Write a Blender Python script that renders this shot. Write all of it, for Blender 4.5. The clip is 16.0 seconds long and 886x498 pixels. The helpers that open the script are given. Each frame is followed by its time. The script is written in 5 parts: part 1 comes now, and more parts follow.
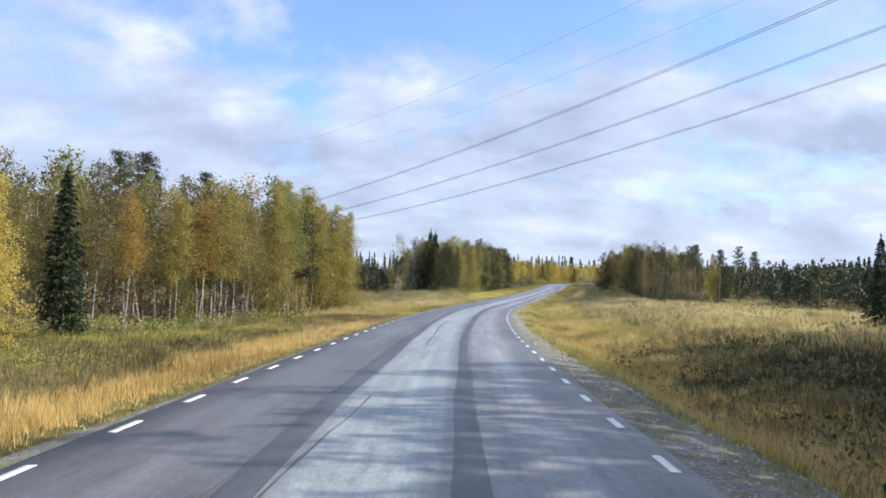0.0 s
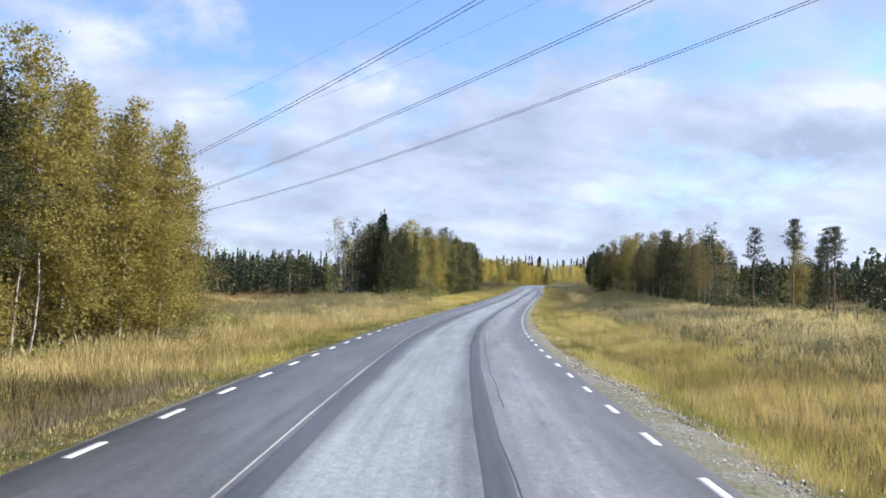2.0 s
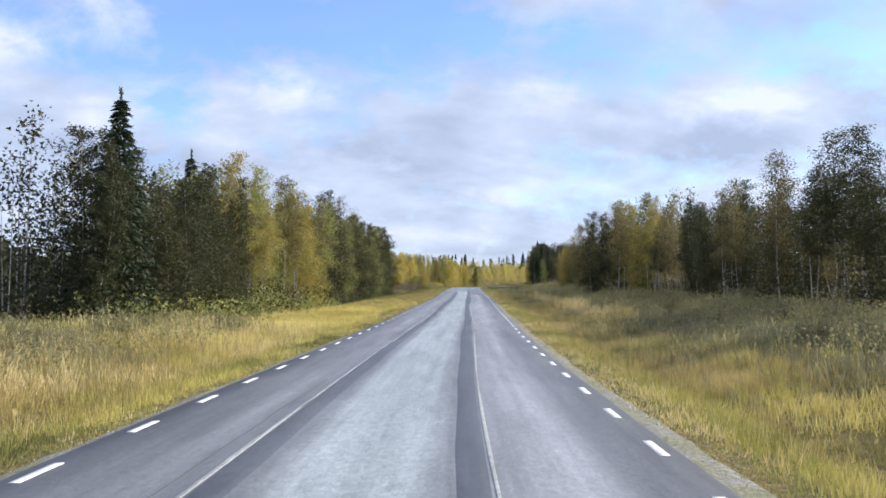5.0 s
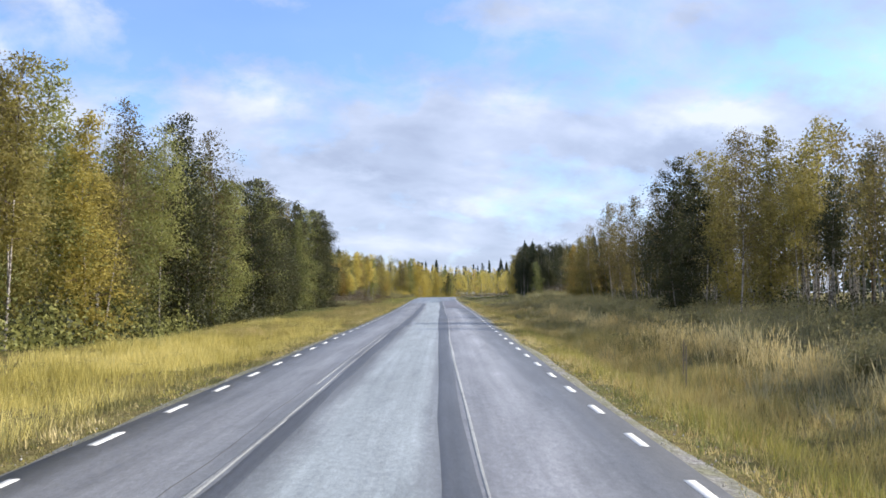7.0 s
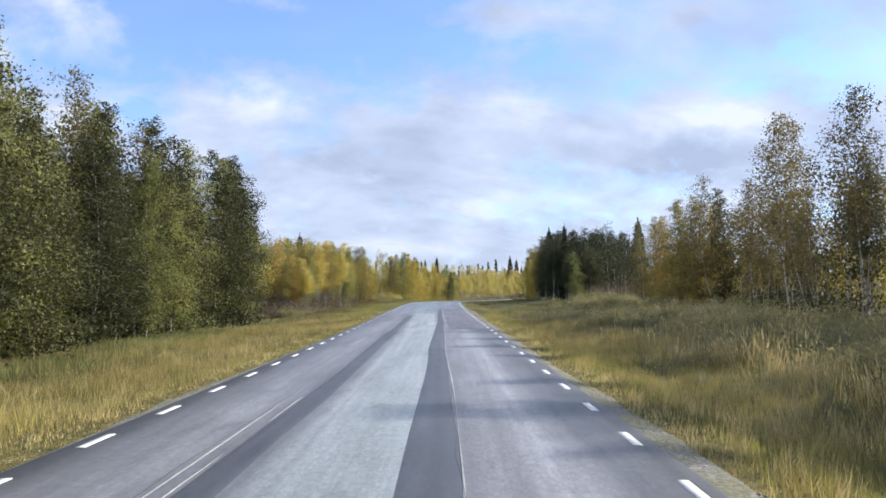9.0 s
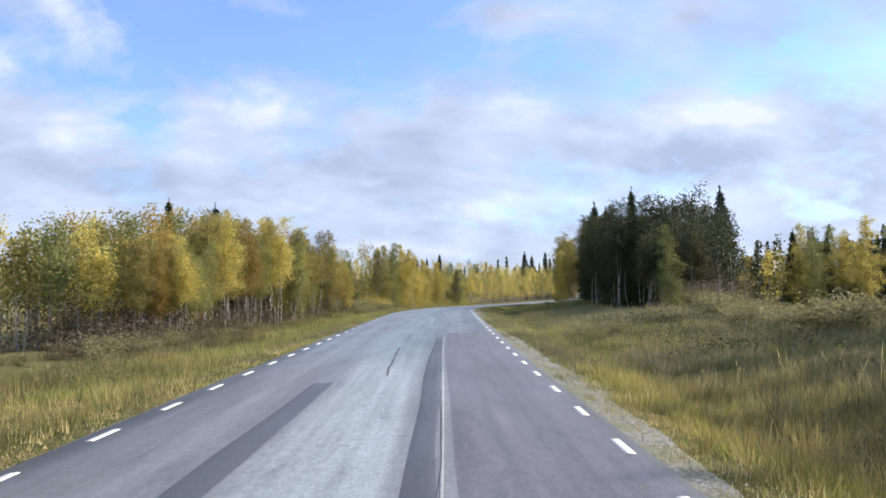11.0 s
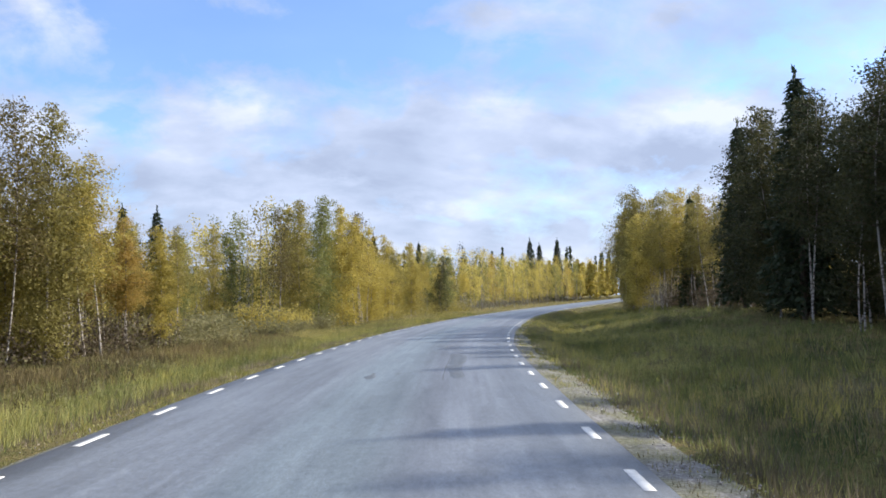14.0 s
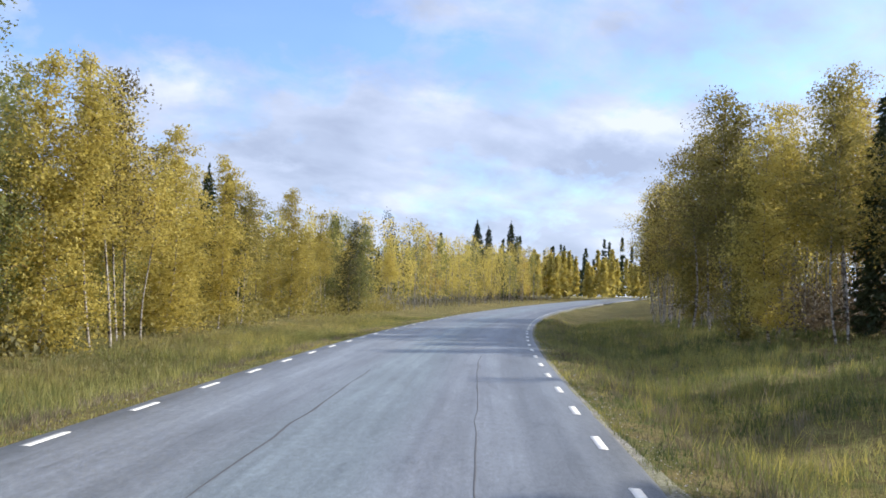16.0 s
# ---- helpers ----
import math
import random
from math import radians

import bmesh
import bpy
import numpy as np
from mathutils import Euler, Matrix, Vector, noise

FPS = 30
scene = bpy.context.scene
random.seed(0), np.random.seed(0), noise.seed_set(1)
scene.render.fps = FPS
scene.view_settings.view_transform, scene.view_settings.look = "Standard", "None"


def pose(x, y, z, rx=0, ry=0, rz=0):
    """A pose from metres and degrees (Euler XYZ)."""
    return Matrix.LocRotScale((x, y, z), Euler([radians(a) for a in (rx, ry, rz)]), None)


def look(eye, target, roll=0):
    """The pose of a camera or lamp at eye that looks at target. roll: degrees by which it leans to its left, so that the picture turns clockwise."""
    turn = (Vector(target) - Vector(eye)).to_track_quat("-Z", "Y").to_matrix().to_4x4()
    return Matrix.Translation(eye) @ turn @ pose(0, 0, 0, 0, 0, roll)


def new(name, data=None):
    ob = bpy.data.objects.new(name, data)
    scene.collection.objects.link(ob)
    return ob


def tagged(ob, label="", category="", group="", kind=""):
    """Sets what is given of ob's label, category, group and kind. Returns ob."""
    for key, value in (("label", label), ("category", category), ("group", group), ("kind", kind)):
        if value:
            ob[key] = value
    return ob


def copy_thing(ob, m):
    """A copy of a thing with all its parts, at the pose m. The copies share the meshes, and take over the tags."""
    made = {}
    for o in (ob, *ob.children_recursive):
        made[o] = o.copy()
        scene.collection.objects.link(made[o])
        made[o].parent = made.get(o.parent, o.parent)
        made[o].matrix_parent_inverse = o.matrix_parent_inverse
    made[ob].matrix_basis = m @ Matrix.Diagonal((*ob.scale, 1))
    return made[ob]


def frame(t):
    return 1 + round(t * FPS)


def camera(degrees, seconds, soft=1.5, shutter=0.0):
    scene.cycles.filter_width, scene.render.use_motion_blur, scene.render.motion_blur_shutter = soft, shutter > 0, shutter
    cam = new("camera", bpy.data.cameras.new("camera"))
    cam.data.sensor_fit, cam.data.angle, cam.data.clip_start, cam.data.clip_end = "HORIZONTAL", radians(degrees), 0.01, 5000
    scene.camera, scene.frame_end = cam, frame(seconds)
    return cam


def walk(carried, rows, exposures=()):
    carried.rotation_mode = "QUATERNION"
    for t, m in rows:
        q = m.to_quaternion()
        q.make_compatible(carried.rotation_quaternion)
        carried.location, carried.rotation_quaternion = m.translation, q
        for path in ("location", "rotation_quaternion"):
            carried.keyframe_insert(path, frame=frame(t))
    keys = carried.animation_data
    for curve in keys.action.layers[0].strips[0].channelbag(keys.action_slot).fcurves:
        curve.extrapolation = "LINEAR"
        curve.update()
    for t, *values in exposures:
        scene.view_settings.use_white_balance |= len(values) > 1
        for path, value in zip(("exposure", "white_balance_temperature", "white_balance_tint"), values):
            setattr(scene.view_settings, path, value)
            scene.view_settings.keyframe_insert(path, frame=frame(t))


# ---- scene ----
cam = camera(59.2, 16.0, soft=1.7)
EYE = 1.985
# seconds, x, y, z over the first road level less the eye, yaw, pitch, roll
ROWS = [
    (0.0, 0.00, 0.00, 0.00, -0.00, 2.00, -1.57),
    (0.5, 0.08, 11.10, -0.23, -0.28, 2.01, -1.47),
    (1.0, 0.25, 22.20, -0.45, -0.91, 2.06, -1.55),
    (1.5, 0.57, 33.29, -0.66, -1.78, 2.13, -1.61),
    (2.0, 1.08, 44.38, -0.84, -2.97, 2.30, -1.43),
    (2.5, 1.84, 55.46, -1.01, -4.28, 2.32, -1.08),
    (3.0, 2.85, 66.51, -1.17, -5.58, 2.35, -0.52),
    (3.5, 4.10, 77.54, -1.32, -6.65, 2.41, -0.09),
    (4.0, 5.52, 88.55, -1.46, -7.44, 2.52, 0.17),
    (4.5, 7.09, 99.54, -1.58, -8.17, 2.63, 0.27),
    (5.0, 8.79, 110.50, -1.67, -8.89, 2.75, 0.24),
    (5.5, 10.63, 121.45, -1.74, -9.57, 2.89, 0.14),
    (6.0, 12.59, 132.38, -1.78, -10.18, 3.06, 0.02),
    (6.5, 14.66, 143.28, -1.78, -10.69, 3.26, -0.05),
    (7.0, 16.81, 154.17, -1.74, -11.03, 3.47, -0.04),
    (7.5, 19.00, 165.05, -1.68, -11.07, 3.52, 0.04),
    (8.0, 21.18, 175.94, -1.61, -10.93, 3.59, 0.11),
    (8.5, 23.33, 186.83, -1.52, -10.82, 3.60, 0.07),
    (9.0, 25.48, 197.72, -1.44, -10.90, 3.65, 0.16),
    (9.5, 27.63, 208.61, -1.34, -10.91, 3.70, 0.33),
    (10.0, 29.79, 219.49, -1.23, -10.82, 3.74, 0.54),
    (10.5, 31.92, 230.39, -1.12, -10.69, 3.77, 0.75),
    (11.0, 34.02, 241.29, -1.00, -10.55, 3.81, 0.95),
    (11.5, 36.10, 252.19, -0.87, -10.44, 3.86, 1.10),
    (12.0, 38.16, 263.10, -0.73, -10.38, 3.93, 1.18),
    (12.5, 40.21, 274.01, -0.58, -10.38, 3.98, 1.18),
    (13.0, 42.29, 284.91, -0.41, -10.65, 4.07, 1.07),
    (13.5, 44.45, 295.80, -0.25, -11.16, 3.93, 1.10),
    (14.0, 46.72, 306.66, -0.12, -11.85, 3.74, 1.29),
    (14.5, 49.13, 317.50, -0.04, -12.70, 3.42, 1.42),
    (15.0, 51.73, 328.29, -0.02, -13.86, 3.22, 1.30),
    (15.5, 54.58, 339.02, -0.01, -15.33, 3.20, 0.33),
    (16.0, 57.72, 349.66, -0.00, -16.92, 3.25, -1.47),
]
walk(cam, [(t, pose(x, y, EYE + z, 90 + pitch, roll, yaw)) for t, x, y, z, yaw, pitch, roll in ROWS])

# ---- light ----
SUN_AZ, SUN_EL = radians(3.0), radians(31.0)      # angle from +x towards +y, and height
sun_dir = Vector((math.cos(SUN_EL) * math.cos(SUN_AZ), math.cos(SUN_EL) * math.sin(SUN_AZ), math.sin(SUN_EL)))
sun = new("sun", bpy.data.lights.new("sun", "SUN"))
sun.data.energy, sun.data.angle, sun.data.color = 4.4, radians(1.0), (1.0, 0.92, 0.80)
sun.matrix_basis = look(sun_dir * 100, (0, 0, 0))
scene.view_settings.exposure = 0.75


def node(nt, kind, x=0, **inputs):
    n = nt.nodes.new(kind)
    for k, v in inputs.items():
        n.inputs[k.replace("_", " ")].default_value = v
    return n


def math_node(nt, op, a, b=None, clamp=False):
    n = nt.nodes.new("ShaderNodeMath")
    n.operation, n.use_clamp = op, clamp
    for i, v in enumerate((a, b)):
        if v is None:
            continue
        if isinstance(v, (int, float)):
            n.inputs[i].default_value = v
        else:
            nt.links.new(v, n.inputs[i])
    return n.outputs[0]


def mix_node(nt, fac, a, b, mode="MIX"):
    n = nt.nodes.new("ShaderNodeMix")
    n.data_type, n.blend_type = "RGBA", mode
    for i, v in ((0, fac), (6, a), (7, b)):
        if isinstance(v, (int, float)):
            n.inputs[i].default_value = v
        elif isinstance(v, tuple):
            n.inputs[i].default_value = (*v, 1)
        else:
            nt.links.new(v, n.inputs[i])
    return n.outputs[2]


def noise_node(nt, vec, scale, detail=4, rough=0.55, distort=0.0, w=None):
    n = nt.nodes.new("ShaderNodeTexNoise")
    n.inputs["Scale"].default_value, n.inputs["Detail"].default_value = scale, detail
    n.inputs["Roughness"].default_value, n.inputs["Distortion"].default_value = rough, distort
    if vec is not None:
        nt.links.new(vec, n.inputs["Vector"])
    return n.outputs["Fac"]


def ramp_node(nt, fac, *stops):
    n = nt.nodes.new("ShaderNodeValToRGB")
    while len(n.color_ramp.elements) < len(stops):
        n.color_ramp.elements.new(0.5)
    for e, (p, c) in zip(n.color_ramp.elements, stops):
        e.position, e.color = p, (*c, 1) if isinstance(c, tuple) else (c, c, c, 1)
    nt.links.new(fac, n.inputs[0])
    return n.outputs[0]


def mapped(nt, vec, scale=(1, 1, 1), loc=(0, 0, 0), rot=(0, 0, 0)):
    n = nt.nodes.new("ShaderNodeMapping")
    n.inputs["Scale"].default_value, n.inputs["Location"].default_value, n.inputs["Rotation"].default_value = scale, loc, rot
    nt.links.new(vec, n.inputs["Vector"])
    return n.outputs[0]


def make_world():
    world = bpy.data.worlds.new("sky")
    scene.world = world
    world.use_nodes = True
    nt = world.node_tree
    nt.nodes.clear()
    out, back = nt.nodes.new("ShaderNodeOutputWorld"), nt.nodes.new("ShaderNodeBackground")
    sky = nt.nodes.new("ShaderNodeTexSky")
    sky.sky_type, sky.sun_disc = "NISHITA", False
    sky.sun_elevation, sky.sun_rotation = SUN_EL, radians(90) - SUN_AZ
    sky.air_density, sky.dust_density, sky.ozone_density = 1.0, 0.6, 1.5
    coord = nt.nodes.new("ShaderNodeTexCoord").outputs["Generated"]
    sep = nt.nodes.new("ShaderNodeSeparateXYZ")
    nt.links.new(coord, sep.inputs[0])
    up = math_node(nt, "MAXIMUM", sep.outputs["Z"], 0.0)
    flat = math_node(nt, "ADD", up, 0.42)
    comb = nt.nodes.new("ShaderNodeCombineXYZ")
    nt.links.new(math_node(nt, "DIVIDE", sep.outputs["X"], flat), comb.inputs[0])
    nt.links.new(math_node(nt, "DIVIDE", sep.outputs["Y"], flat), comb.inputs[1])
    plane = comb.outputs[0]
    big = noise_node(nt, mapped(nt, plane, (0.8, 1.0, 1), (5.3, 2.2, 0)), 2.2, 4, 0.5, 0.2)
    puff = noise_node(nt, mapped(nt, plane, (0.9, 0.85, 1), (9.2, 4.4, 0)), 6.8, 8, 0.62, 0.3)
    cover = math_node(nt, "ADD", math_node(nt, "MULTIPLY", big, 0.45), math_node(nt, "MULTIPLY", puff, 0.55))
    # thicker towards the horizon
    low = math_node(nt, "SUBTRACT", 0.17, math_node(nt, "MULTIPLY", math_node(nt, "MINIMUM", up, 0.38), 0.53))
    cover = math_node(nt, "ADD", cover, low)
    # and again overhead
    cover = math_node(nt, "ADD", cover, math_node(nt, "MULTIPLY", math_node(nt, "MAXIMUM", math_node(nt, "SUBTRACT", up, 0.42), 0.0), 1.0))
    # the clouds that stand over the road: where they lie by bearing and height in degrees, how wide and high, and how much
    deg = lambda v: math_node(nt, "MULTIPLY", v, 57.2958)
    fray = mapped(nt, plane, (1, 1, 1), (2.0, 6.1, 0))
    fray_a = math_node(nt, "SUBTRACT", noise_node(nt, fray, 9.0, 6, 0.6), 0.5)
    fray_b = math_node(nt, "SUBTRACT", noise_node(nt, mapped(nt, plane, (1, 1, 1), (8.0, 1.1, 0)), 11.0, 6, 0.6), 0.5)
    bearing = math_node(nt, "ADD", deg(math_node(nt, "ARCTAN2", sep.outputs["X"], sep.outputs["Y"])), math_node(nt, "MULTIPLY", fray_a, 9.0))
    height = math_node(nt, "ADD", deg(math_node(nt, "ARCSINE", sep.outputs["Z"])), math_node(nt, "MULTIPLY", fray_b, 4.5))

    def puffs(rows):
        total = None
        for a, e, wide, high, much in rows:
            u = math_node(nt, "DIVIDE", math_node(nt, "SUBTRACT", bearing, a), wide)
            v = math_node(nt, "DIVIDE", math_node(nt, "SUBTRACT", height, e), high)
            r = math_node(nt, "ADD", math_node(nt, "MULTIPLY", u, u), math_node(nt, "MULTIPLY", v, v))
            g = math_node(nt, "MULTIPLY", math_node(nt, "POWER", 2.718, math_node(nt, "MULTIPLY", r, -1.0)), much)
            total = g if total is None else math_node(nt, "ADD", total, g)
        return total

    gaps = puffs(((-2.6, 18.5, 8, 2.4, -0.16), (-9, 15.5, 3, 3, -0.13), (-18.7, 17, 3, 2, -0.10), (-12, 12, 3.5, 1.3, -0.14), (3.5, 14, 3.5, 1.6, -0.11),
                  (35, 15, 6, 2.2, -0.16), (9.4, 18.5, 3, 1.5, -0.10), (-10, 20.5, 5, 1.6, -0.10), (5, 21.5, 5, 1.3, -0.14),
                  (-3.4, 13.5, 4.5, 1.8, 0.14), (-22, 15.3, 3.5, 2.3, 0.14), (-15.5, 18.8, 2.5, 1.8, 0.12), (13, 12, 8, 3.2, 0.12), (29, 11, 7, 2.2, 0.14), (13, 20.3, 5, 1.2, 0.14), (0, 9, 14, 2.2, 0.08)))
    cover = math_node(nt, "ADD", cover, math_node(nt, "MULTIPLY", gaps, 0.7))
    mask = ramp_node(nt, cover, (0.42, 0.10), (0.50, 0.55), (0.60, 1.0))
    shade = noise_node(nt, mapped(nt, plane, (0.75, 1.1, 1), (1.4, 7.7, 0)), 5.4, 5, 0.52, 0.2)
    shade = math_node(nt, "ADD", math_node(nt, "MULTIPLY", math_node(nt, "SUBTRACT", shade, 0.5), 0.6), 0.5)
    shade = math_node(nt, "ADD", shade, puffs(((-3.4, 13.7, 4, 1.6, 0.10), (-22, 15.3, 3, 2.2, 0.15), (-16, 11.5, 3, 1.0, 0.10), (16.4, 14.3, 4, 1.6, 0.10), (31.5, 12.4, 4, 1.2, 0.13), (15, 6.8, 4.5, 1.2, 0.09),
                                               (-15, 19, 2, 1.5, 0.10), (4.4, 8.8, 1.6, 0.7, 0.09), (13, 20.3, 5, 1.2, -0.13), (8, 15.3, 1.8, 2.2, -0.09), (27.2, 10.0, 7, 1.3, -0.14), (2.8, 10.2, 3.2, 1.0, -0.11),
                                               (9.4, 7.0, 3.5, 0.8, -0.09), (-13.6, 8.4, 6, 1.2, -0.10), (18.5, 16, 1.6, 1.0, -0.08), (-2.4, 7.6, 5, 0.7, -0.07))))
    tone = ramp_node(nt, shade, (0.36, (1.90, 2.2, 3.0)), (0.45, (2.25, 2.6, 3.45)), (0.54, (2.70, 3.05, 3.95)), (0.66, (3.6, 3.84, 4.45)))
    blue = mix_node(nt, 1.0, sky.outputs[0], (0.71, 0.845, 1.09), "MULTIPLY")
    both = mix_node(nt, math_node(nt, "MULTIPLY", mask, 0.94), blue, tone)
    nt.links.new(both, back.inputs[0])
    back.inputs[1].default_value = 0.15
    nt.links.new(back.outputs[0], out.inputs[0])


make_world()


# ---- materials ----
def material(name):
    m = bpy.data.materials.new(name)
    m.use_nodes = True
    nt = m.node_tree
    bsdf = nt.nodes["Principled BSDF"]
    return m, nt, bsdf


def position(nt):
    return nt.nodes.new("ShaderNodeNewGeometry").outputs["Position"]


def bump(nt, bsdf, height, strength, dist=0.02):
    b = nt.nodes.new("ShaderNodeBump")
    b.inputs["Strength"].default_value, b.inputs["Distance"].default_value = strength, dist
    nt.links.new(height, b.inputs["Height"])
    nt.links.new(b.outputs[0], bsdf.inputs["Normal"])


def leaf_material(name, dark, mid, light, through_part=0.46):
    """Foliage: every leaf its own shade, every tree its own tint."""
    m, nt, bsdf = material(name)
    rnd = nt.nodes.new("ShaderNodeNewGeometry").outputs["Random Per Island"]
    tree = nt.nodes.new("ShaderNodeObjectInfo").outputs["Random"]
    patch = noise_node(nt, position(nt), 0.55, 2)
    v = math_node(nt, "ADD", math_node(nt, "MULTIPLY", rnd, 0.28), math_node(nt, "MULTIPLY", patch, 0.45))
    v = math_node(nt, "ADD", v, math_node(nt, "MULTIPLY", tree, 0.32))
    col = ramp_node(nt, v, (0.18, dark), (0.52, mid), (0.86, light))
    nt.links.new(col, bsdf.inputs["Base Color"])
    bsdf.inputs["Roughness"].default_value = 0.6
    bsdf.inputs["Specular IOR Level"].default_value = 0.25
    tr = nt.nodes.new("ShaderNodeBsdfTranslucent")
    nt.links.new(col, tr.inputs[0])
    mixer = nt.nodes.new("ShaderNodeMixShader")
    mixer.inputs[0].default_value = through_part
    nt.links.new(bsdf.outputs[0], mixer.inputs[1])
    nt.links.new(tr.outputs[0], mixer.inputs[2])
    nt.links.new(mixer.outputs[0], nt.nodes["Material Output"].inputs[0])
    return m


LEAF_GREEN = leaf_material("leaf_green", (0.118, 0.134, 0.051), (0.240, 0.257, 0.089), (0.41, 0.40, 0.138))
# near-black green: the shade on the woods' unlit sides is put into this colour
LEAF_DARK_SHADED = leaf_material("leaf_dark_shaded", (0.029, 0.035, 0.018), (0.058, 0.065, 0.029), (0.120, 0.114, 0.046), 0.34)
LEAF_OLIVE = leaf_material("leaf_olive", (0.155, 0.138, 0.048), (0.290, 0.255, 0.078), (0.46, 0.385, 0.115))
LEAF_YELLOW = leaf_material("leaf_yellow", (0.29, 0.245, 0.066), (0.50, 0.415, 0.105), (0.70, 0.59, 0.18))
LEAF_ORANGE = leaf_material("leaf_orange", (0.20, 0.14, 0.046), (0.36, 0.25, 0.070), (0.52, 0.37, 0.095))
LEAF_BUSH = leaf_material("leaf_bush", (0.17, 0.165, 0.085), (0.25, 0.235, 0.115), (0.34, 0.305, 0.145))
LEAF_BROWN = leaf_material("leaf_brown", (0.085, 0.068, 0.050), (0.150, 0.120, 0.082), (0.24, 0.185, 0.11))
LEAF_THIN = leaf_material("leaf_thin", (0.090, 0.080, 0.036), (0.155, 0.132, 0.052), (0.26, 0.205, 0.075))
NEEDLE_SPRUCE = leaf_material("needle_spruce", (0.024, 0.036, 0.022), (0.046, 0.066, 0.034), (0.082, 0.102, 0.046), 0.15)
NEEDLE_PINE = leaf_material("needle_pine", (0.042, 0.054, 0.035), (0.072, 0.088, 0.052), (0.112, 0.124, 0.066), 0.15)


def bark_material(name, light, dark, cut, scale):
    m, nt, bsdf = material(name)
    pos = position(nt)
    marks = noise_node(nt, mapped(nt, pos, (6, 6, 14)), scale, 4, 0.6)
    low = noise_node(nt, pos, 1.3, 3)
    v = math_node(nt, "ADD", math_node(nt, "MULTIPLY", marks, 0.75), math_node(nt, "MULTIPLY", low, 0.25))
    nt.links.new(ramp_node(nt, v, (cut - 0.05, dark), (cut + 0.04, light)), bsdf.inputs["Base Color"])
    bsdf.inputs["Roughness"].default_value = 0.8
    bump(nt, bsdf, marks, 0.5)
    return m


BARK_BIRCH = bark_material("bark_birch", (0.40, 0.37, 0.335), (0.080, 0.062, 0.052), 0.48, 0.6)
BARK_SPRUCE = bark_material("bark_spruce", (0.13, 0.10, 0.08), (0.05, 0.04, 0.032), 0.5, 1.6)
BARK_PINE = bark_material("bark_pine", (0.26, 0.15, 0.09), (0.09, 0.065, 0.05), 0.5, 1.2)
TWIG = bark_material("twig", (0.16, 0.11, 0.085), (0.08, 0.055, 0.045), 0.5, 1.6)


def ground_material():
    m, nt, bsdf = material("meadow_ground")
    pos = position(nt)
    a = noise_node(nt, mapped(nt, pos, (1, 1, 1)), 0.16, 4, 0.6)
    b = noise_node(nt, mapped(nt, pos, (1, 1, 1), (31, 7, 0)), 1.7, 5, 0.65)
    c = noise_node(nt, pos, 14.0, 4, 0.7)
    v = math_node(nt, "ADD", math_node(nt, "MULTIPLY", a, 0.45), math_node(nt, "MULTIPLY", b, 0.55))
    col = ramp_node(nt, v, (0.34, (0.08, 0.085, 0.036)), (0.44, (0.16, 0.16, 0.058)), (0.52, (0.21, 0.172, 0.074)), (0.60, (0.27, 0.24, 0.095)), (0.70, (0.40, 0.335, 0.155)))
    blades = noise_node(nt, mapped(nt, pos, (1, 1, 1), (5, 3, 0)), 38.0, 3, 0.75)
    col = mix_node(nt, 0.75, col, ramp_node(nt, c, (0.3, 0.25), (0.7, 1.35)), "MULTIPLY")
    col = mix_node(nt, 0.75, col, ramp_node(nt, blades, (0.3, 0.3), (0.7, 1.5)), "MULTIPLY")
    nt.links.new(col, bsdf.inputs["Base Color"])
    bsdf.inputs["Roughness"].default_value = 0.95
    bsdf.inputs["Specular IOR Level"].default_value = 0.1
    bump(nt, bsdf, math_node(nt, "ADD", b, c), 0.9, 0.12)
    return m


def grass_material(name, dark, mid, light, shift):
    m, nt, bsdf = material(name)
    pos = position(nt)
    rnd = nt.nodes.new("ShaderNodeNewGeometry").outputs["Random Per Island"]
    a = noise_node(nt, mapped(nt, pos, (1, 1, 0.2), (shift, shift * 2, 0)), 0.13, 3, 0.6)
    b = noise_node(nt, mapped(nt, pos, (1, 1, 0.2), (shift * 3, 5, 0)), 0.8, 3, 0.6)
    v = math_node(nt, "ADD", math_node(nt, "MULTIPLY", a, 0.85), math_node(nt, "MULTIPLY", b, 0.4))
    v = math_node(nt, "ADD", v, math_node(nt, "MULTIPLY", math_node(nt, "SUBTRACT", rnd, 0.5), 0.16))
    col = ramp_node(nt, v, (0.48, dark), (0.61, mid), (0.76, light))
    nt.links.new(col, bsdf.inputs["Base Color"])
    bsdf.inputs["Roughness"].default_value = 0.65
    bsdf.inputs["Specular IOR Level"].default_value = 0.2
    tr = nt.nodes.new("ShaderNodeBsdfTranslucent")
    nt.links.new(col, tr.inputs[0])
    mixer = nt.nodes.new("ShaderNodeMixShader")
    mixer.inputs[0].default_value = 0.35
    nt.links.new(bsdf.outputs[0], mixer.inputs[1])
    nt.links.new(tr.outputs[0], mixer.inputs[2])
    nt.links.new(mixer.outputs[0], nt.nodes["Material Output"].inputs[0])
    return m


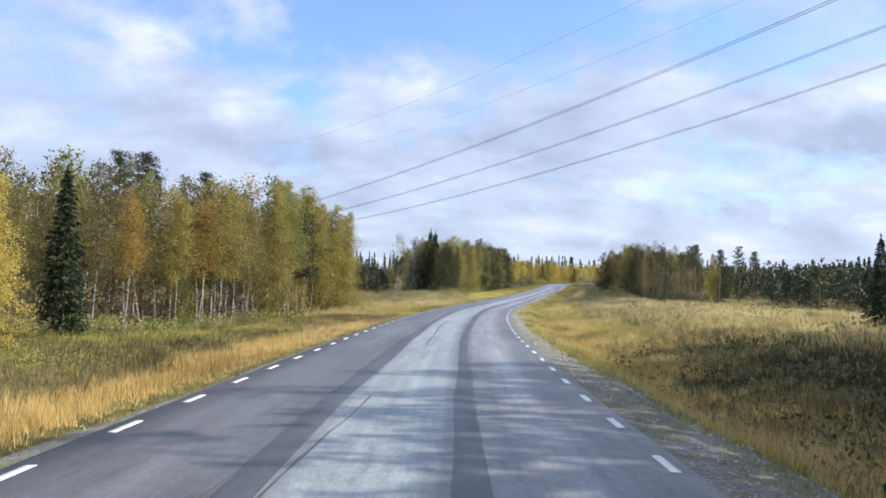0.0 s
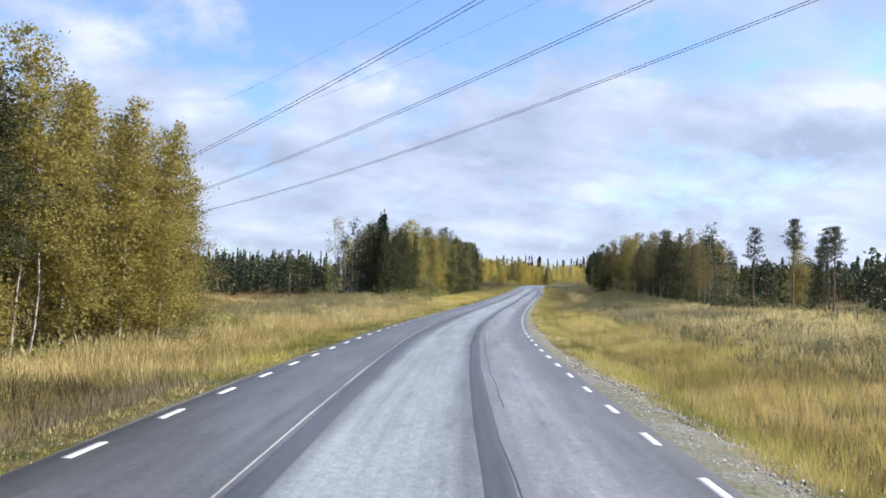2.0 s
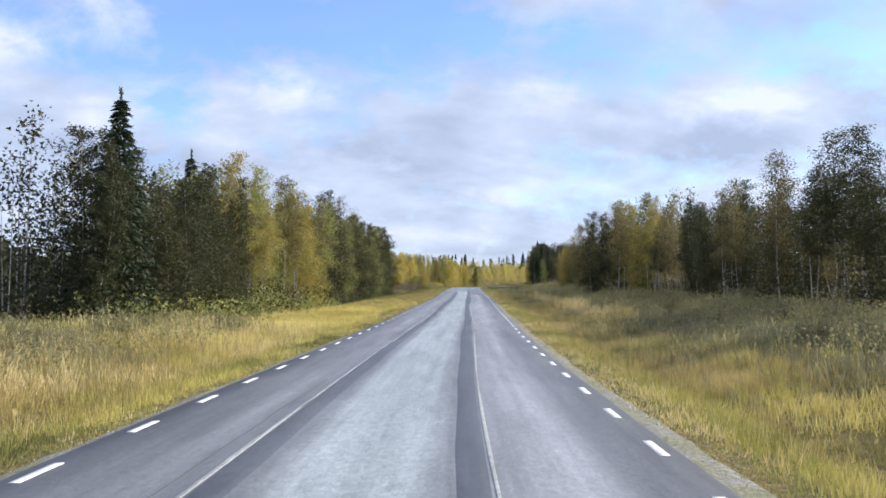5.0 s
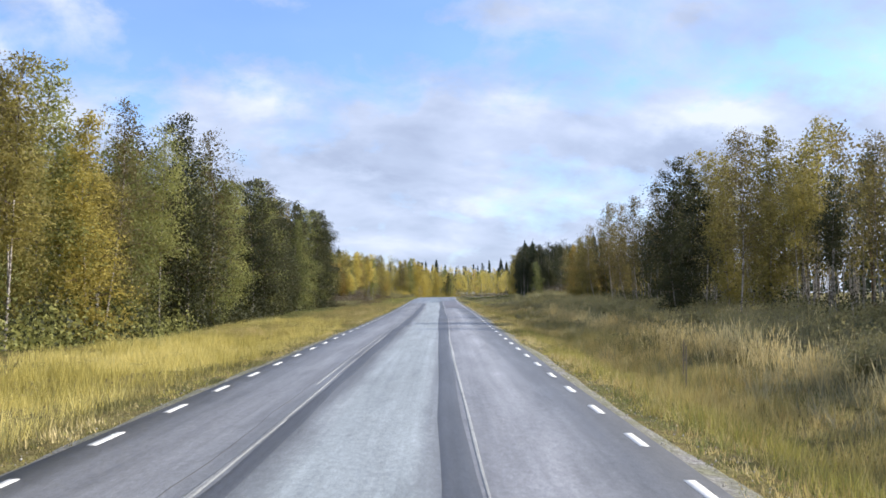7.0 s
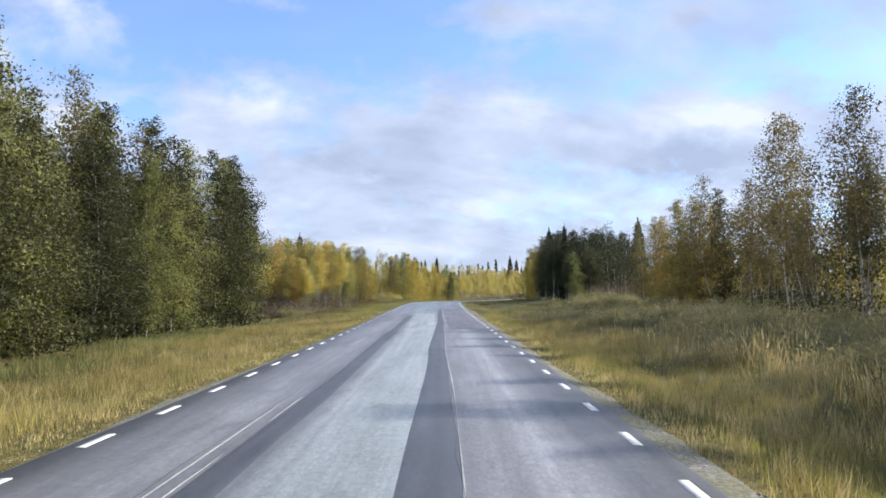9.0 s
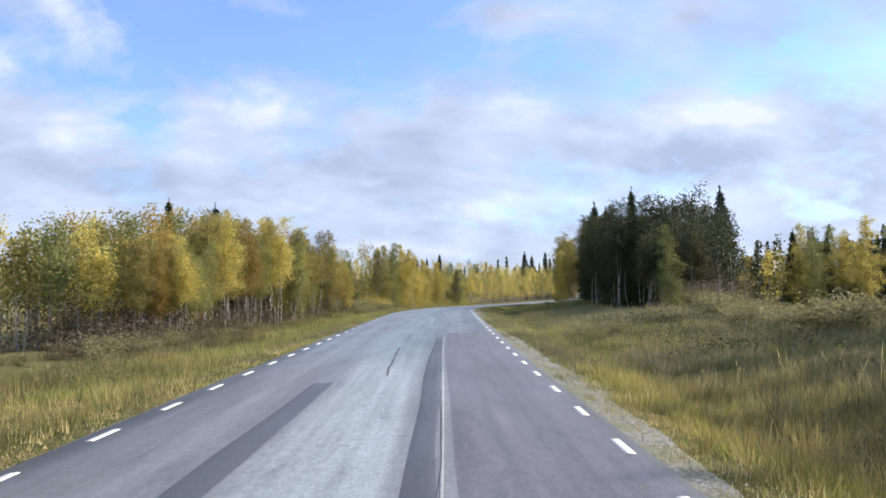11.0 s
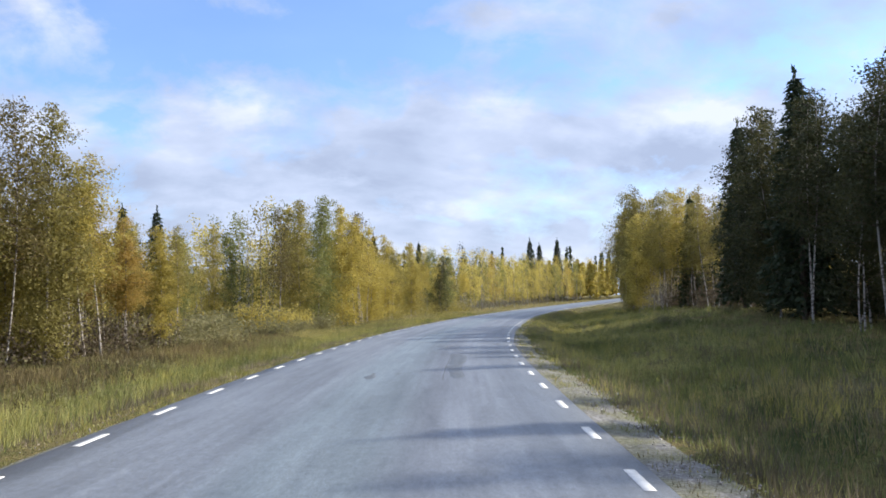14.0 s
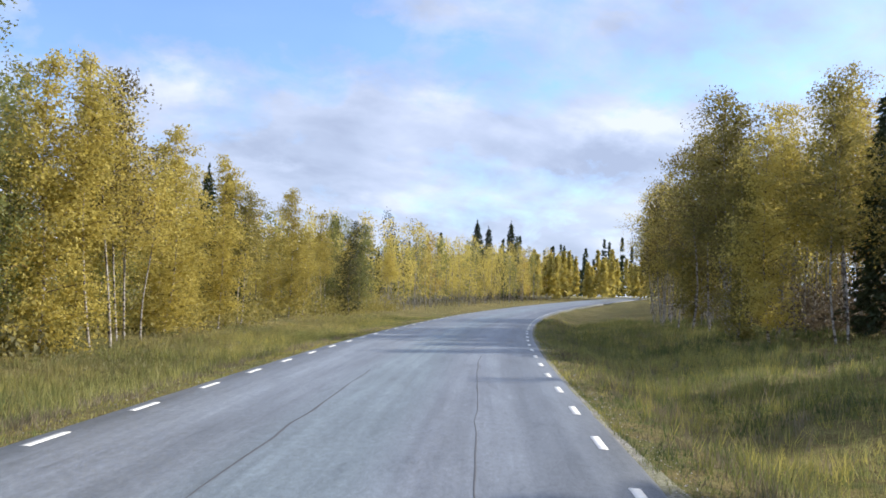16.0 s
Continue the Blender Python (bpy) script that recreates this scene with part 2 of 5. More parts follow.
GROUND = ground_material()
GRASS_GOLD = grass_material("grass_gold", (0.20, 0.165, 0.065), (0.45, 0.35, 0.145), (0.67, 0.54, 0.28), 3.0)
GRASS_GREEN = grass_material("grass_green", (0.14, 0.148, 0.048), (0.30, 0.290, 0.085), (0.56, 0.49, 0.15), 11.0)
GRASS_FRESH = grass_material("grass_fresh", (0.072, 0.102, 0.040), (0.180, 0.210, 0.074), (0.45, 0.43, 0.165), 23.0)
GRASS_YELLOW = grass_material("grass_yellow", (0.38, 0.33, 0.095), (0.60, 0.515, 0.165), (0.76, 0.67, 0.28), 29.0)
GRASS_STRAW = grass_material("grass_straw", (0.37, 0.295, 0.13), (0.59, 0.475, 0.22), (0.77, 0.655, 0.36), 37.0)
GRASS_LIME = grass_material("grass_lime", (0.13, 0.130, 0.052), (0.27, 0.245, 0.098), (0.48, 0.41, 0.17), 41.0)
SCRUB = grass_material("scrub", (0.12, 0.124, 0.074), (0.215, 0.205, 0.125), (0.36, 0.33, 0.20), 59.0)
# brown heather, darkened further by the tree shade put into its colour
HEATHER_AND_SHADE = grass_material("heather_and_shade", (0.064, 0.054, 0.031), (0.125, 0.104, 0.056), (0.25, 0.20, 0.10), 47.0)
GRASS_WARM = grass_material("grass_warm", (0.36, 0.255, 0.09), (0.62, 0.44, 0.16), (0.77, 0.60, 0.29), 61.0)
GRASS_MOSS = grass_material("grass_moss", (0.22, 0.225, 0.05), (0.40, 0.37, 0.085), (0.58, 0.50, 0.15), 67.0)
HEATHER_RED = grass_material("heather_red", (0.17, 0.085, 0.045), (0.29, 0.15, 0.075), (0.40, 0.25, 0.12), 53.0)
HEATHER = grass_material("heather", (0.13, 0.115, 0.075), (0.21, 0.18, 0.12), (0.33, 0.28, 0.19), 17.0)


def asphalt_material(name, tone, streaks=True):
    """Worn asphalt; the sheet's first coordinate runs across the road in metres, the second along it."""
    m, nt, bsdf = material(name)
    uv = nt.nodes.new("ShaderNodeUVMap").outputs[0]
    grain = noise_node(nt, uv, 55.0, 3, 0.7)
    blot = noise_node(nt, mapped(nt, uv, (1.3, 0.16, 1)), 1.1, 5, 0.6)
    wide = noise_node(nt, mapped(nt, uv, (0.5, 0.03, 1), (4, 9, 0)), 1.0, 4, 0.55)
    v = math_node(nt, "ADD", math_node(nt, "MULTIPLY", blot, 0.5), math_node(nt, "MULTIPLY", wide, 0.5))
    base = ramp_node(nt, v, (0.34, tuple(0.72 * c for c in tone)), (0.66, tuple(1.28 * c for c in tone)))
    base = mix_node(nt, 0.75, base, ramp_node(nt, grain, (0.3, 0.5), (0.7, 1.4)), "MULTIPLY")
    coarse = noise_node(nt, mapped(nt, uv, (1, 0.5, 1), (2, 3, 0)), 9.0, 4, 0.7)
    base = mix_node(nt, 0.5, base, ramp_node(nt, coarse, (0.3, 0.6), (0.7, 1.35)), "MULTIPLY")
    stain = noise_node(nt, mapped(nt, uv, (1.0, 0.22, 1), (7, 1, 0)), 2.2, 5, 0.65, 0.4)
    base = mix_node(nt, 0.8, base, ramp_node(nt, stain, (0.30, 0.62), (0.43, 0.96), (0.58, 1.0), (0.70, 1.25)), "MULTIPLY")
    streak = noise_node(nt, mapped(nt, uv, (3.2, 0.05, 1), (1, 8, 0)), 1.6, 4, 0.6)
    base = mix_node(nt, 0.7, base, ramp_node(nt, streak, (0.30, 0.74), (0.5, 1.0), (0.70, 1.22)), "MULTIPLY")
    chips = noise_node(nt, mapped(nt, uv, (1, 0.35, 1), (5, 5, 0)), 22.0, 3, 0.75)
    base = mix_node(nt, 0.6, base, ramp_node(nt, chips, (0.28, 0.62), (0.5, 1.0), (0.72, 1.4)), "MULTIPLY")
    if streaks:
        sep = nt.nodes.new("ShaderNodeSeparateXYZ")
        nt.links.new(mapped(nt, uv), sep.inputs[0])
        wob = math_node(nt, "MULTIPLY", math_node(nt, "SUBTRACT", noise_node(nt, mapped(nt, uv, (1, 0.25, 1)), 1.5, 4, 0.6), 0.5), 0.30)
        across = math_node(nt, "DIVIDE", math_node(nt, "ADD", math_node(nt, "ADD", sep.outputs[0], wob), 4.0), 8.0)
        old = ramp_node(nt, across, (0.05, 0.36), (0.13, 0.50), (0.22, 0.64), (0.30, 0.48), (0.37, 0.55), (0.41, 1.42), (0.58, 1.40), (0.625, 0.72), (0.70, 0.92), (0.79, 1.20), (0.87, 0.68), (0.95, 0.45))
        later = ramp_node(nt, across, (0.05, 0.42), (0.13, 0.66), (0.22, 1.05), (0.30, 0.70), (0.37, 0.74), (0.41, 1.46), (0.58, 1.44), (0.625, 0.74), (0.70, 0.98), (0.79, 1.28), (0.87, 0.62), (0.95, 0.40))
        old = mix_node(nt, math_node(nt, "DIVIDE", math_node(nt, "SUBTRACT", sep.outputs[1], 105.0), 40.0, True), old, later)

        newer = ramp_node(nt, across, (0.03, 0.66), (0.12, 0.88), (0.20, 0.98), (0.28, 0.84), (0.38, 0.94), (0.47, 1.02), (0.56, 0.84), (0.64, 0.72), (0.72, 0.86), (0.78, 0.88), (0.84, 0.66), (0.95, 0.60))
        newer = mix_node(nt, 1.0, newer, (0.90, 0.985, 1.06), "MULTIPLY")
        lane = mix_node(nt, math_node(nt, "DIVIDE", math_node(nt, "SUBTRACT", sep.outputs[1], 262.0), 12.0, True), old, newer)
        hue = ramp_node(nt, across, (0.10, (1.05, 0.985, 0.98)), (0.34, (1.04, 0.985, 0.97)), (0.43, (0.975, 1.0, 0.965)), (0.57, (0.975, 1.0, 0.965)), (0.66, (1.05, 0.98, 0.975)), (0.92, (1.04, 0.98, 0.97)))
        lane = mix_node(nt, 1.0, lane, hue, "MULTIPLY")
        base = mix_node(nt, 1.0, base, lane, "MULTIPLY")
    nt.links.new(base, bsdf.inputs["Base Color"])
    nt.links.new(ramp_node(nt, v, (0.3, 0.54), (0.7, 0.42)), bsdf.inputs["Roughness"])
    bsdf.inputs["Specular IOR Level"].default_value = 0.6
    bump(nt, bsdf, grain, 0.45, 0.006)
    return m


ASPHALT = asphalt_material("asphalt_worn", (0.190, 0.207, 0.226))
ASPHALT_DARK = asphalt_material("asphalt_patch", (0.064, 0.068, 0.077), False)
ASPHALT_MID = asphalt_material("asphalt_mid", (0.105, 0.118, 0.130), False)
ASPHALT_LANE = asphalt_material("asphalt_lane", (0.122, 0.115, 0.128), False)
ASPHALT_PALE = asphalt_material("asphalt_pale", (0.30, 0.305, 0.30), False)


def plain(name, low, high, rough=0.8, scale=6.0, metal=0.0):
    m, nt, bsdf = material(name)
    pos = position(nt)
    v = noise_node(nt, pos, scale, 5, 0.65)
    nt.links.new(ramp_node(nt, v, (0.3, low), (0.7, high)), bsdf.inputs["Base Color"])
    bsdf.inputs["Roughness"].default_value, bsdf.inputs["Metallic"].default_value = rough, metal
    bump(nt, bsdf, v, 0.3, 0.01)
    return m


PAINT = plain("road_paint", (0.60, 0.60, 0.58), (0.84, 0.84, 0.82), 0.55, 9.0)


def gravel_material():
    m, nt, bsdf = material("gravel_bed")
    pos = position(nt)
    fine, wide = noise_node(nt, pos, 16.0, 4, 0.7), noise_node(nt, mapped(nt, pos, (1, 1, 1), (3, 9, 0)), 1.1, 4, 0.6)
    soil = ramp_node(nt, fine, (0.32, (0.085, 0.083, 0.08)), (0.52, (0.19, 0.186, 0.18)), (0.70, (0.38, 0.37, 0.36)))
    moss = ramp_node(nt, fine, (0.3, (0.05, 0.055, 0.025)), (0.7, (0.24, 0.235, 0.15)))
    nt.links.new(mix_node(nt, ramp_node(nt, wide, (0.38, 0.0), (0.56, 0.9)), soil, moss), bsdf.inputs["Base Color"])
    bsdf.inputs["Roughness"].default_value = 0.95
    bump(nt, bsdf, fine, 0.8, 0.03)
    return m


GRAVEL = gravel_material()
CRACK = plain("crack_filler", (0.045, 0.045, 0.047), (0.085, 0.085, 0.088), 0.5, 8.0)
WIRE = plain("cable_metal", (0.05, 0.05, 0.055), (0.09, 0.09, 0.10), 0.5, 3.0, 0.6)
POST_WHITE = plain("post_white", (0.6, 0.6, 0.58), (0.8, 0.8, 0.78), 0.5)
POST_WOOD = plain("post_wood", (0.10, 0.085, 0.07), (0.22, 0.19, 0.16), 0.85)


def stone_material():
    m, nt, bsdf = material("gravel_stone")
    rnd = nt.nodes.new("ShaderNodeNewGeometry").outputs["Random Per Island"]
    nt.links.new(ramp_node(nt, rnd, (0.0, (0.14, 0.13, 0.125)), (0.5, (0.31, 0.29, 0.27)), (1.0, (0.52, 0.49, 0.45))), bsdf.inputs["Base Color"])
    bsdf.inputs["Roughness"].default_value = 0.85
    return m


STONE = stone_material()


# ---- the line of the road ----
ROAD = [
    (-1.22, -79.99, 0.83),
    (-1.09, -55.00, 0.57),
    (-0.96, -30.00, 0.31),
    (-0.83, -5.00, 0.05),
    (-0.58, 20.01, -0.41),
    (0.22, 45.03, -0.85),
    (2.20, 70.00, -1.22),
    (5.30, 94.84, -1.53),
    (9.19, 119.57, -1.73),
    (13.72, 144.18, -1.78),
    (18.60, 168.71, -1.66),
    (23.43, 193.23, -1.47),
    (28.22, 217.77, -1.25),
    (32.88, 242.32, -0.99),
    (37.43, 266.90, -0.68),
    (41.99, 291.50, -0.32),
    (46.89, 316.06, -0.05),
    (53.11, 340.37, -0.01),
    (60.97, 364.21, 0.00),
    (70.01, 387.61, 0.00),
    (80.50, 410.40, 0.04),
    (92.39, 432.50, 0.18),
    (105.64, 453.80, 0.44),
    (120.20, 474.24, 0.81),
    (136.00, 493.73, 1.30),
    (152.99, 512.19, 1.89),
]
# how far the middle strays sideways from that line, by distance along the road
SWAY = ((0, -0.10), (12, -0.10), (35, 0.10), (45, 0.16), (67, 0.09), (80, -0.02), (90, -0.06), (104, 0.06), (156, 0.13), (172, 0.02), (200, 0.0), (212, 0.05), (240, 0.0), (268, -0.08),
        (290, 0.11), (301, 0.16), (312, 0.25), (323, 0.17), (335, -0.02), (347, -0.13), (359, -0.19), (370, -0.05), (390, 0.0))
LINE = 3.6          # from the middle to each edge line
EDGE = 3.95         # to the edge of the asphalt


def road_line():
    """The road's middle line as points one metre apart: place, heading."""
    p = np.array(ROAD)
    pts = []
    for i in range(len(p) - 1):
        a, b, c, d = p[max(i - 1, 0)], p[i], p[i + 1], p[min(i + 2, len(p) - 1)]
        for u in np.linspace(0, 1, 25, endpoint=False):
            pts.append(0.5 * (2 * b + (c - a) * u + (2 * a - 5 * b + 4 * c - d) * u * u + (3 * b - a - 3 * c + d) * u ** 3))
    pts.append(p[-1])
    pts = np.array(pts)
    tang = np.gradient(pts[:, :2], axis=0)
    tang /= np.linalg.norm(tang, axis=1)[:, None]
    stray = np.interp(S0 + np.arange(len(pts)), *zip(*SWAY))
    stray = np.convolve(np.pad(stray, 8, mode="edge"), np.hanning(17) / np.hanning(17).sum(), "valid")
    pts[:, 0] += tang[:, 1] * stray
    pts[:, 1] -= tang[:, 0] * stray
    return pts, tang


S0 = -80.0          # the first point's distance along the road
MID, TANG = road_line()


def on_road(s, d, h=0.0):
    """World points at s metres along the road and d metres to the right of its middle, h over it."""
    s, d = np.asarray(s, float), np.asarray(d, float)
    k = s - S0
    i = np.clip(k.astype(int), 0, len(MID) - 2)
    f = (k - i)[..., None]
    m = MID[i] * (1 - f) + MID[i + 1] * f
    t = TANG[i] * (1 - f) + TANG[i + 1] * f
    return np.stack([m[..., 0] + t[..., 1] * d, m[..., 1] - t[..., 0] * d, m[..., 2] + h], -1)


def road_coords(x, y):
    """s, d and the road's level for world points."""
    x, y = np.asarray(x, float).ravel(), np.asarray(y, float).ravel()
    s, d, z = np.empty(len(x)), np.empty(len(x)), np.empty(len(x))
    for a in range(0, len(x), 4000):
        q = slice(a, a + 4000)
        j = np.argmin((x[q, None] - MID[None, :, 0]) ** 2 + (y[q, None] - MID[None, :, 1]) ** 2, axis=1)
        dx, dy = x[q] - MID[j, 0], y[q] - MID[j, 1]
        s[q] = S0 + j + dx * TANG[j, 0] + dy * TANG[j, 1]
        d[q] = dx * TANG[j, 1] - dy * TANG[j, 0]
        z[q] = np.interp(s[q], S0 + np.arange(len(MID)), MID[:, 2])
    return s, d, z


# the ground at the edge of the woods, over the road, by distance along it
LOW_LEFT = ((-80, 0), (20, 0), (34, -0.2), (48, -0.85), (80, -0.85), (110, -0.4), (150, -0.1), (172, 0.0), (192, -0.7), (235, -0.65), (264, -1.1), (317, -1.0), (345, -0.3), (365, -0.1), (400, -0.2), (550, -0.2))
HIGH_RIGHT = ((-80, 0.8), (60, 0.7), (110, 0.6), (150, 0.75), (175, 0.75), (205, 0.6), (250, 0.65), (275, 0.3), (300, -0.1), (325, -0.35), (342, -0.1), (365, 0.6), (390, 0.6), (420, 0.1), (550, 0.0))


def level(x, y):
    """The ground's height."""
    x, y = np.asarray(x, float), np.asarray(y, float)
    s, d, z = road_coords(x, y)
    X, Y = x.ravel(), y.ravel()
    low, high = np.interp(s, *zip(*LOW_LEFT)), np.interp(s, *zip(*HIGH_RIGHT))
    left = np.interp(-d, [0, 4.0, 4.6, 6.2, 9], [-0.12, -0.12, -0.10, -0.45, -0.5])
    left = np.where(-d > 9, -0.5 + (low + 0.5) * np.clip((-d - 9) / 6, 0, 1), left) + np.interp(-d, [16, 40, 90, 400], [0, -0.35, -0.3, 2.5])
    right = np.interp(d, [0, 4.0, 4.9, 6.8, 9], [-0.12, -0.12, -0.14, -0.75, -0.5])
    right = np.where(d > 9, -0.5 + (high + 0.5) * np.clip((d - 9) / 10, 0, 1) ** 0.8, right) + np.interp(d, [20, 40, 80, 400], [0, -0.4, -0.2, 2.6])
    # the overgrown mound in the field
    left = left + 0.6 * np.exp(-((s - 130) / 20) ** 2 - ((d + 15.5) / 4.5) ** 2)
    h = np.where(d < 0, left, right)
    far = np.clip((np.abs(d) - 4.6) / 5, 0, 1)
    bump_ = 0.10 * np.sin(0.9 * X + 1.3 * np.sin(0.37 * Y)) * np.sin(0.8 * Y + 0.7) + 0.16 * np.sin(0.21 * X + 0.4) * np.sin(0.17 * Y + 1.1) + 0.05 * np.sin(2.3 * X + Y) * np.sin(1.9 * Y - X)
    return (z + h + far * bump_).reshape(x.shape)


# ---- mesh helpers ----
def mesh_from(name, verts, faces, mat, smooth=False, uv=None):
    """A mesh from arrays: verts (n, 3), faces (m, 3 or 4)."""
    verts, faces = np.asarray(verts, np.float32), np.asarray(faces, np.int32)
    me = bpy.data.meshes.new(name)
    n, k = faces.shape
    me.vertices.add(len(verts))
    me.vertices.foreach_set("co", verts.ravel())
    me.loops.add(n * k)
    me.loops.foreach_set("vertex_index", faces.ravel())
    me.polygons.add(n)
    me.polygons.foreach_set("loop_start", np.arange(0, n * k, k, dtype=np.int32))
    me.polygons.foreach_set("loop_total", np.full(n, k, np.int32))
    if smooth:
        me.polygons.foreach_set("use_smooth", np.ones(n, bool))
    if uv is not None:
        layer = me.uv_layers.new(name="UVMap")
        layer.data.foreach_set("uv", np.asarray(uv, np.float32)[faces.ravel()].ravel())
    me.materials.append(mat)
    me.update(calc_edges=True)
    me.validate()
    return me


def child(name, me, parent, label=""):
    ob = new(name, me)
    ob.parent = parent
    return tagged(ob, label) if label else ob


def grid_faces(rows, cols):
    a = np.arange(rows * cols).reshape(rows, cols)
    return np.stack([a[:-1, :-1], a[:-1, 1:], a[1:, 1:], a[1:, :-1]], -1).reshape(-1, 4)


def tube(points, radii, sides=6):
    """A tapered tube along points; returns verts, faces."""
    p, r = np.asarray(points, float), np.asarray(radii, float)
    t = np.gradient(p, axis=0)
    t /= np.linalg.norm(t, axis=1)[:, None] + 1e-9
    ref = np.where(np.abs(t[:, 2:3]) > 0.9, np.array([[1.0, 0, 0]]), np.array([[0, 0, 1.0]]))
    u = np.cross(t, ref)
    u /= np.linalg.norm(u, axis=1)[:, None]
    v = np.cross(t, u)
    a = np.linspace(0, 2 * np.pi, sides, endpoint=False)
    ring = p[:, None] + r[:, None, None] * (np.cos(a)[None, :, None] * u[:, None] + np.sin(a)[None, :, None] * v[:, None])
    n = len(p)
    i, j = np.meshgrid(np.arange(n - 1), np.arange(sides), indexing="ij")
    k = (j + 1) % sides
    f = np.stack([i * sides + j, i * sides + k, (i + 1) * sides + k, (i + 1) * sides + j], -1).reshape(-1, 4)
    return ring.reshape(-1, 3), f


def joined(parts):
    vs, fs, o = [], [], 0
    for v, f in parts:
        vs.append(v)
        fs.append(f + o)
        o += len(v)
    return np.concatenate(vs), np.concatenate(fs)


def leaves(rng, at, length, width, flat=0.0, along=None):
    """Small pointed leaf blades at the given places; returns verts, faces."""
    n = len(at)
    a = rng.normal(size=(n, 3)) if along is None else along + 0.35 * rng.normal(size=(n, 3))
    a /= np.linalg.norm(a, axis=1)[:, None] + 1e-9
    b = np.cross(a, rng.normal(size=(n, 3)) * (1, 1, 1 - flat) + np.array([0, 0, flat * 2]))
    b /= np.linalg.norm(b, axis=1)[:, None] + 1e-9
    L, W = length * rng.uniform(0.6, 1.35, (n, 1)), width * rng.uniform(0.6, 1.35, (n, 1))
    v = np.stack([at - a * L * 0.35 - b * W * 0.6, at - a * L * 0.25 + b * W * 0.6, at + a * L * 0.65], 1)
    return v.reshape(-1, 3), np.arange(3 * n).reshape(-1, 3)


# ---- ground ----
def spaced(lo, hi, step, reach, grow=1.28):
    mid = list(np.arange(lo, hi + 0.01, step))
    out, w, x = [], step, hi
    while x < reach:
        w *= grow
        x += w
        out.append(x)
    pre, w, x = [], step, lo
    while x > -reach:
        w *= grow
        x -= w
        pre.append(x)
    return np.array(pre[::-1] + mid + out)


def build_ground():
    xs, ys = spaced(-32, 96, 1.0, 2600), spaced(-30, 420, 1.0, 2600)
    X, Y = np.meshgrid(xs, ys)
    Z = level(X, Y)
    me = mesh_from("ground", np.stack([X, Y, Z], -1).reshape(-1, 3), grid_faces(len(ys), len(xs)), GROUND, True)
    tagged(new("ground", me), "uneven roadside meadow ground with dry autumn grass", "ground", kind="structure")


build_ground()


def road_sheet(name, s, d, h, mat):
    """A strip of road: d is an array across, or (len(s), k) edges that wander."""
    s, d = np.asarray(s, float), np.asarray(d, float)
    if d.ndim == 1:
        d = np.repeat(d[None], len(s), 0)
    S = np.repeat(s[:, None], d.shape[1], 1)
    h = np.broadcast_to(np.asarray(h, float), d.shape)
    P = on_road(S, d) + np.stack([0 * h, 0 * h, h], -1)
    return mesh_from(name, P.reshape(-1, 3), grid_faces(*d.shape)[:, ::-1], mat, True, np.stack([d, S], -1).reshape(-1, 2))


def wander(rng, n, amp, rough=6):
    """A smooth random line."""
    w = np.zeros(n)
    for k in (rough, rough * 2.7, rough * 7):
        m = max(int(n / k) + 3, 4)
        w += np.interp(np.linspace(0, m - 1, n), np.arange(m), rng.normal(size=m)) * amp * (rough / k) ** 0.6
    return w


def build_road():
    rng = np.random.default_rng(4)
    s = np.arange(-78, 552, 1.0)
    n = len(s)
    across = np.concatenate([[-1.0], np.linspace(-0.97, 0.97, 13), [1.0]])
    crown = 0.05 * (1 - across ** 2)
    d = across[None] * EDGE + np.zeros((n, 1))
    d[:, 0] += wander(rng, n, 0.05)
    d[:, -1] += wander(rng, n, 0.05)
    h = np.repeat((crown - 0.02)[None], n, 0)
    h[:, 0] -= 0.10
    h[:, -1] -= 0.10
    road = tagged(new("road", road_sheet("road", s, d, h, ASPHALT)), "worn grey country road of patched asphalt", "road", kind="structure")
    return road


ROAD_OB = build_road()


def crown_height(d):
    return 0.05 * (1 - (np.asarray(d) / EDGE) ** 2) - 0.02


def build_markings():
    """Broken edge lines: strokes of about one metre, three metres apart."""
    hw = 0.065
    for side, starts in ((1, DASH_RIGHT), (-1, DASH_LEFT)):
        thing = tagged(new("edge_line", None), "broken white painted edge line along the asphalt", "road marking", "edge lines", "structure")
        for k in range(178):
            s = 3.0 * k - 60
            s += float(np.interp(s, *zip(*starts)))
            u = np.linspace(s, s + 0.96, 3)
            off = np.array([-hw, -hw + 0.004, hw - 0.004, hw])
            d = np.repeat((side * LINE + off)[None], 3, 0)
            h = crown_height(d) + np.array([-0.004, 0.005, 0.005, -0.004])
            ob = child("stroke", road_sheet("stroke", u, d, h, PAINT), thing)


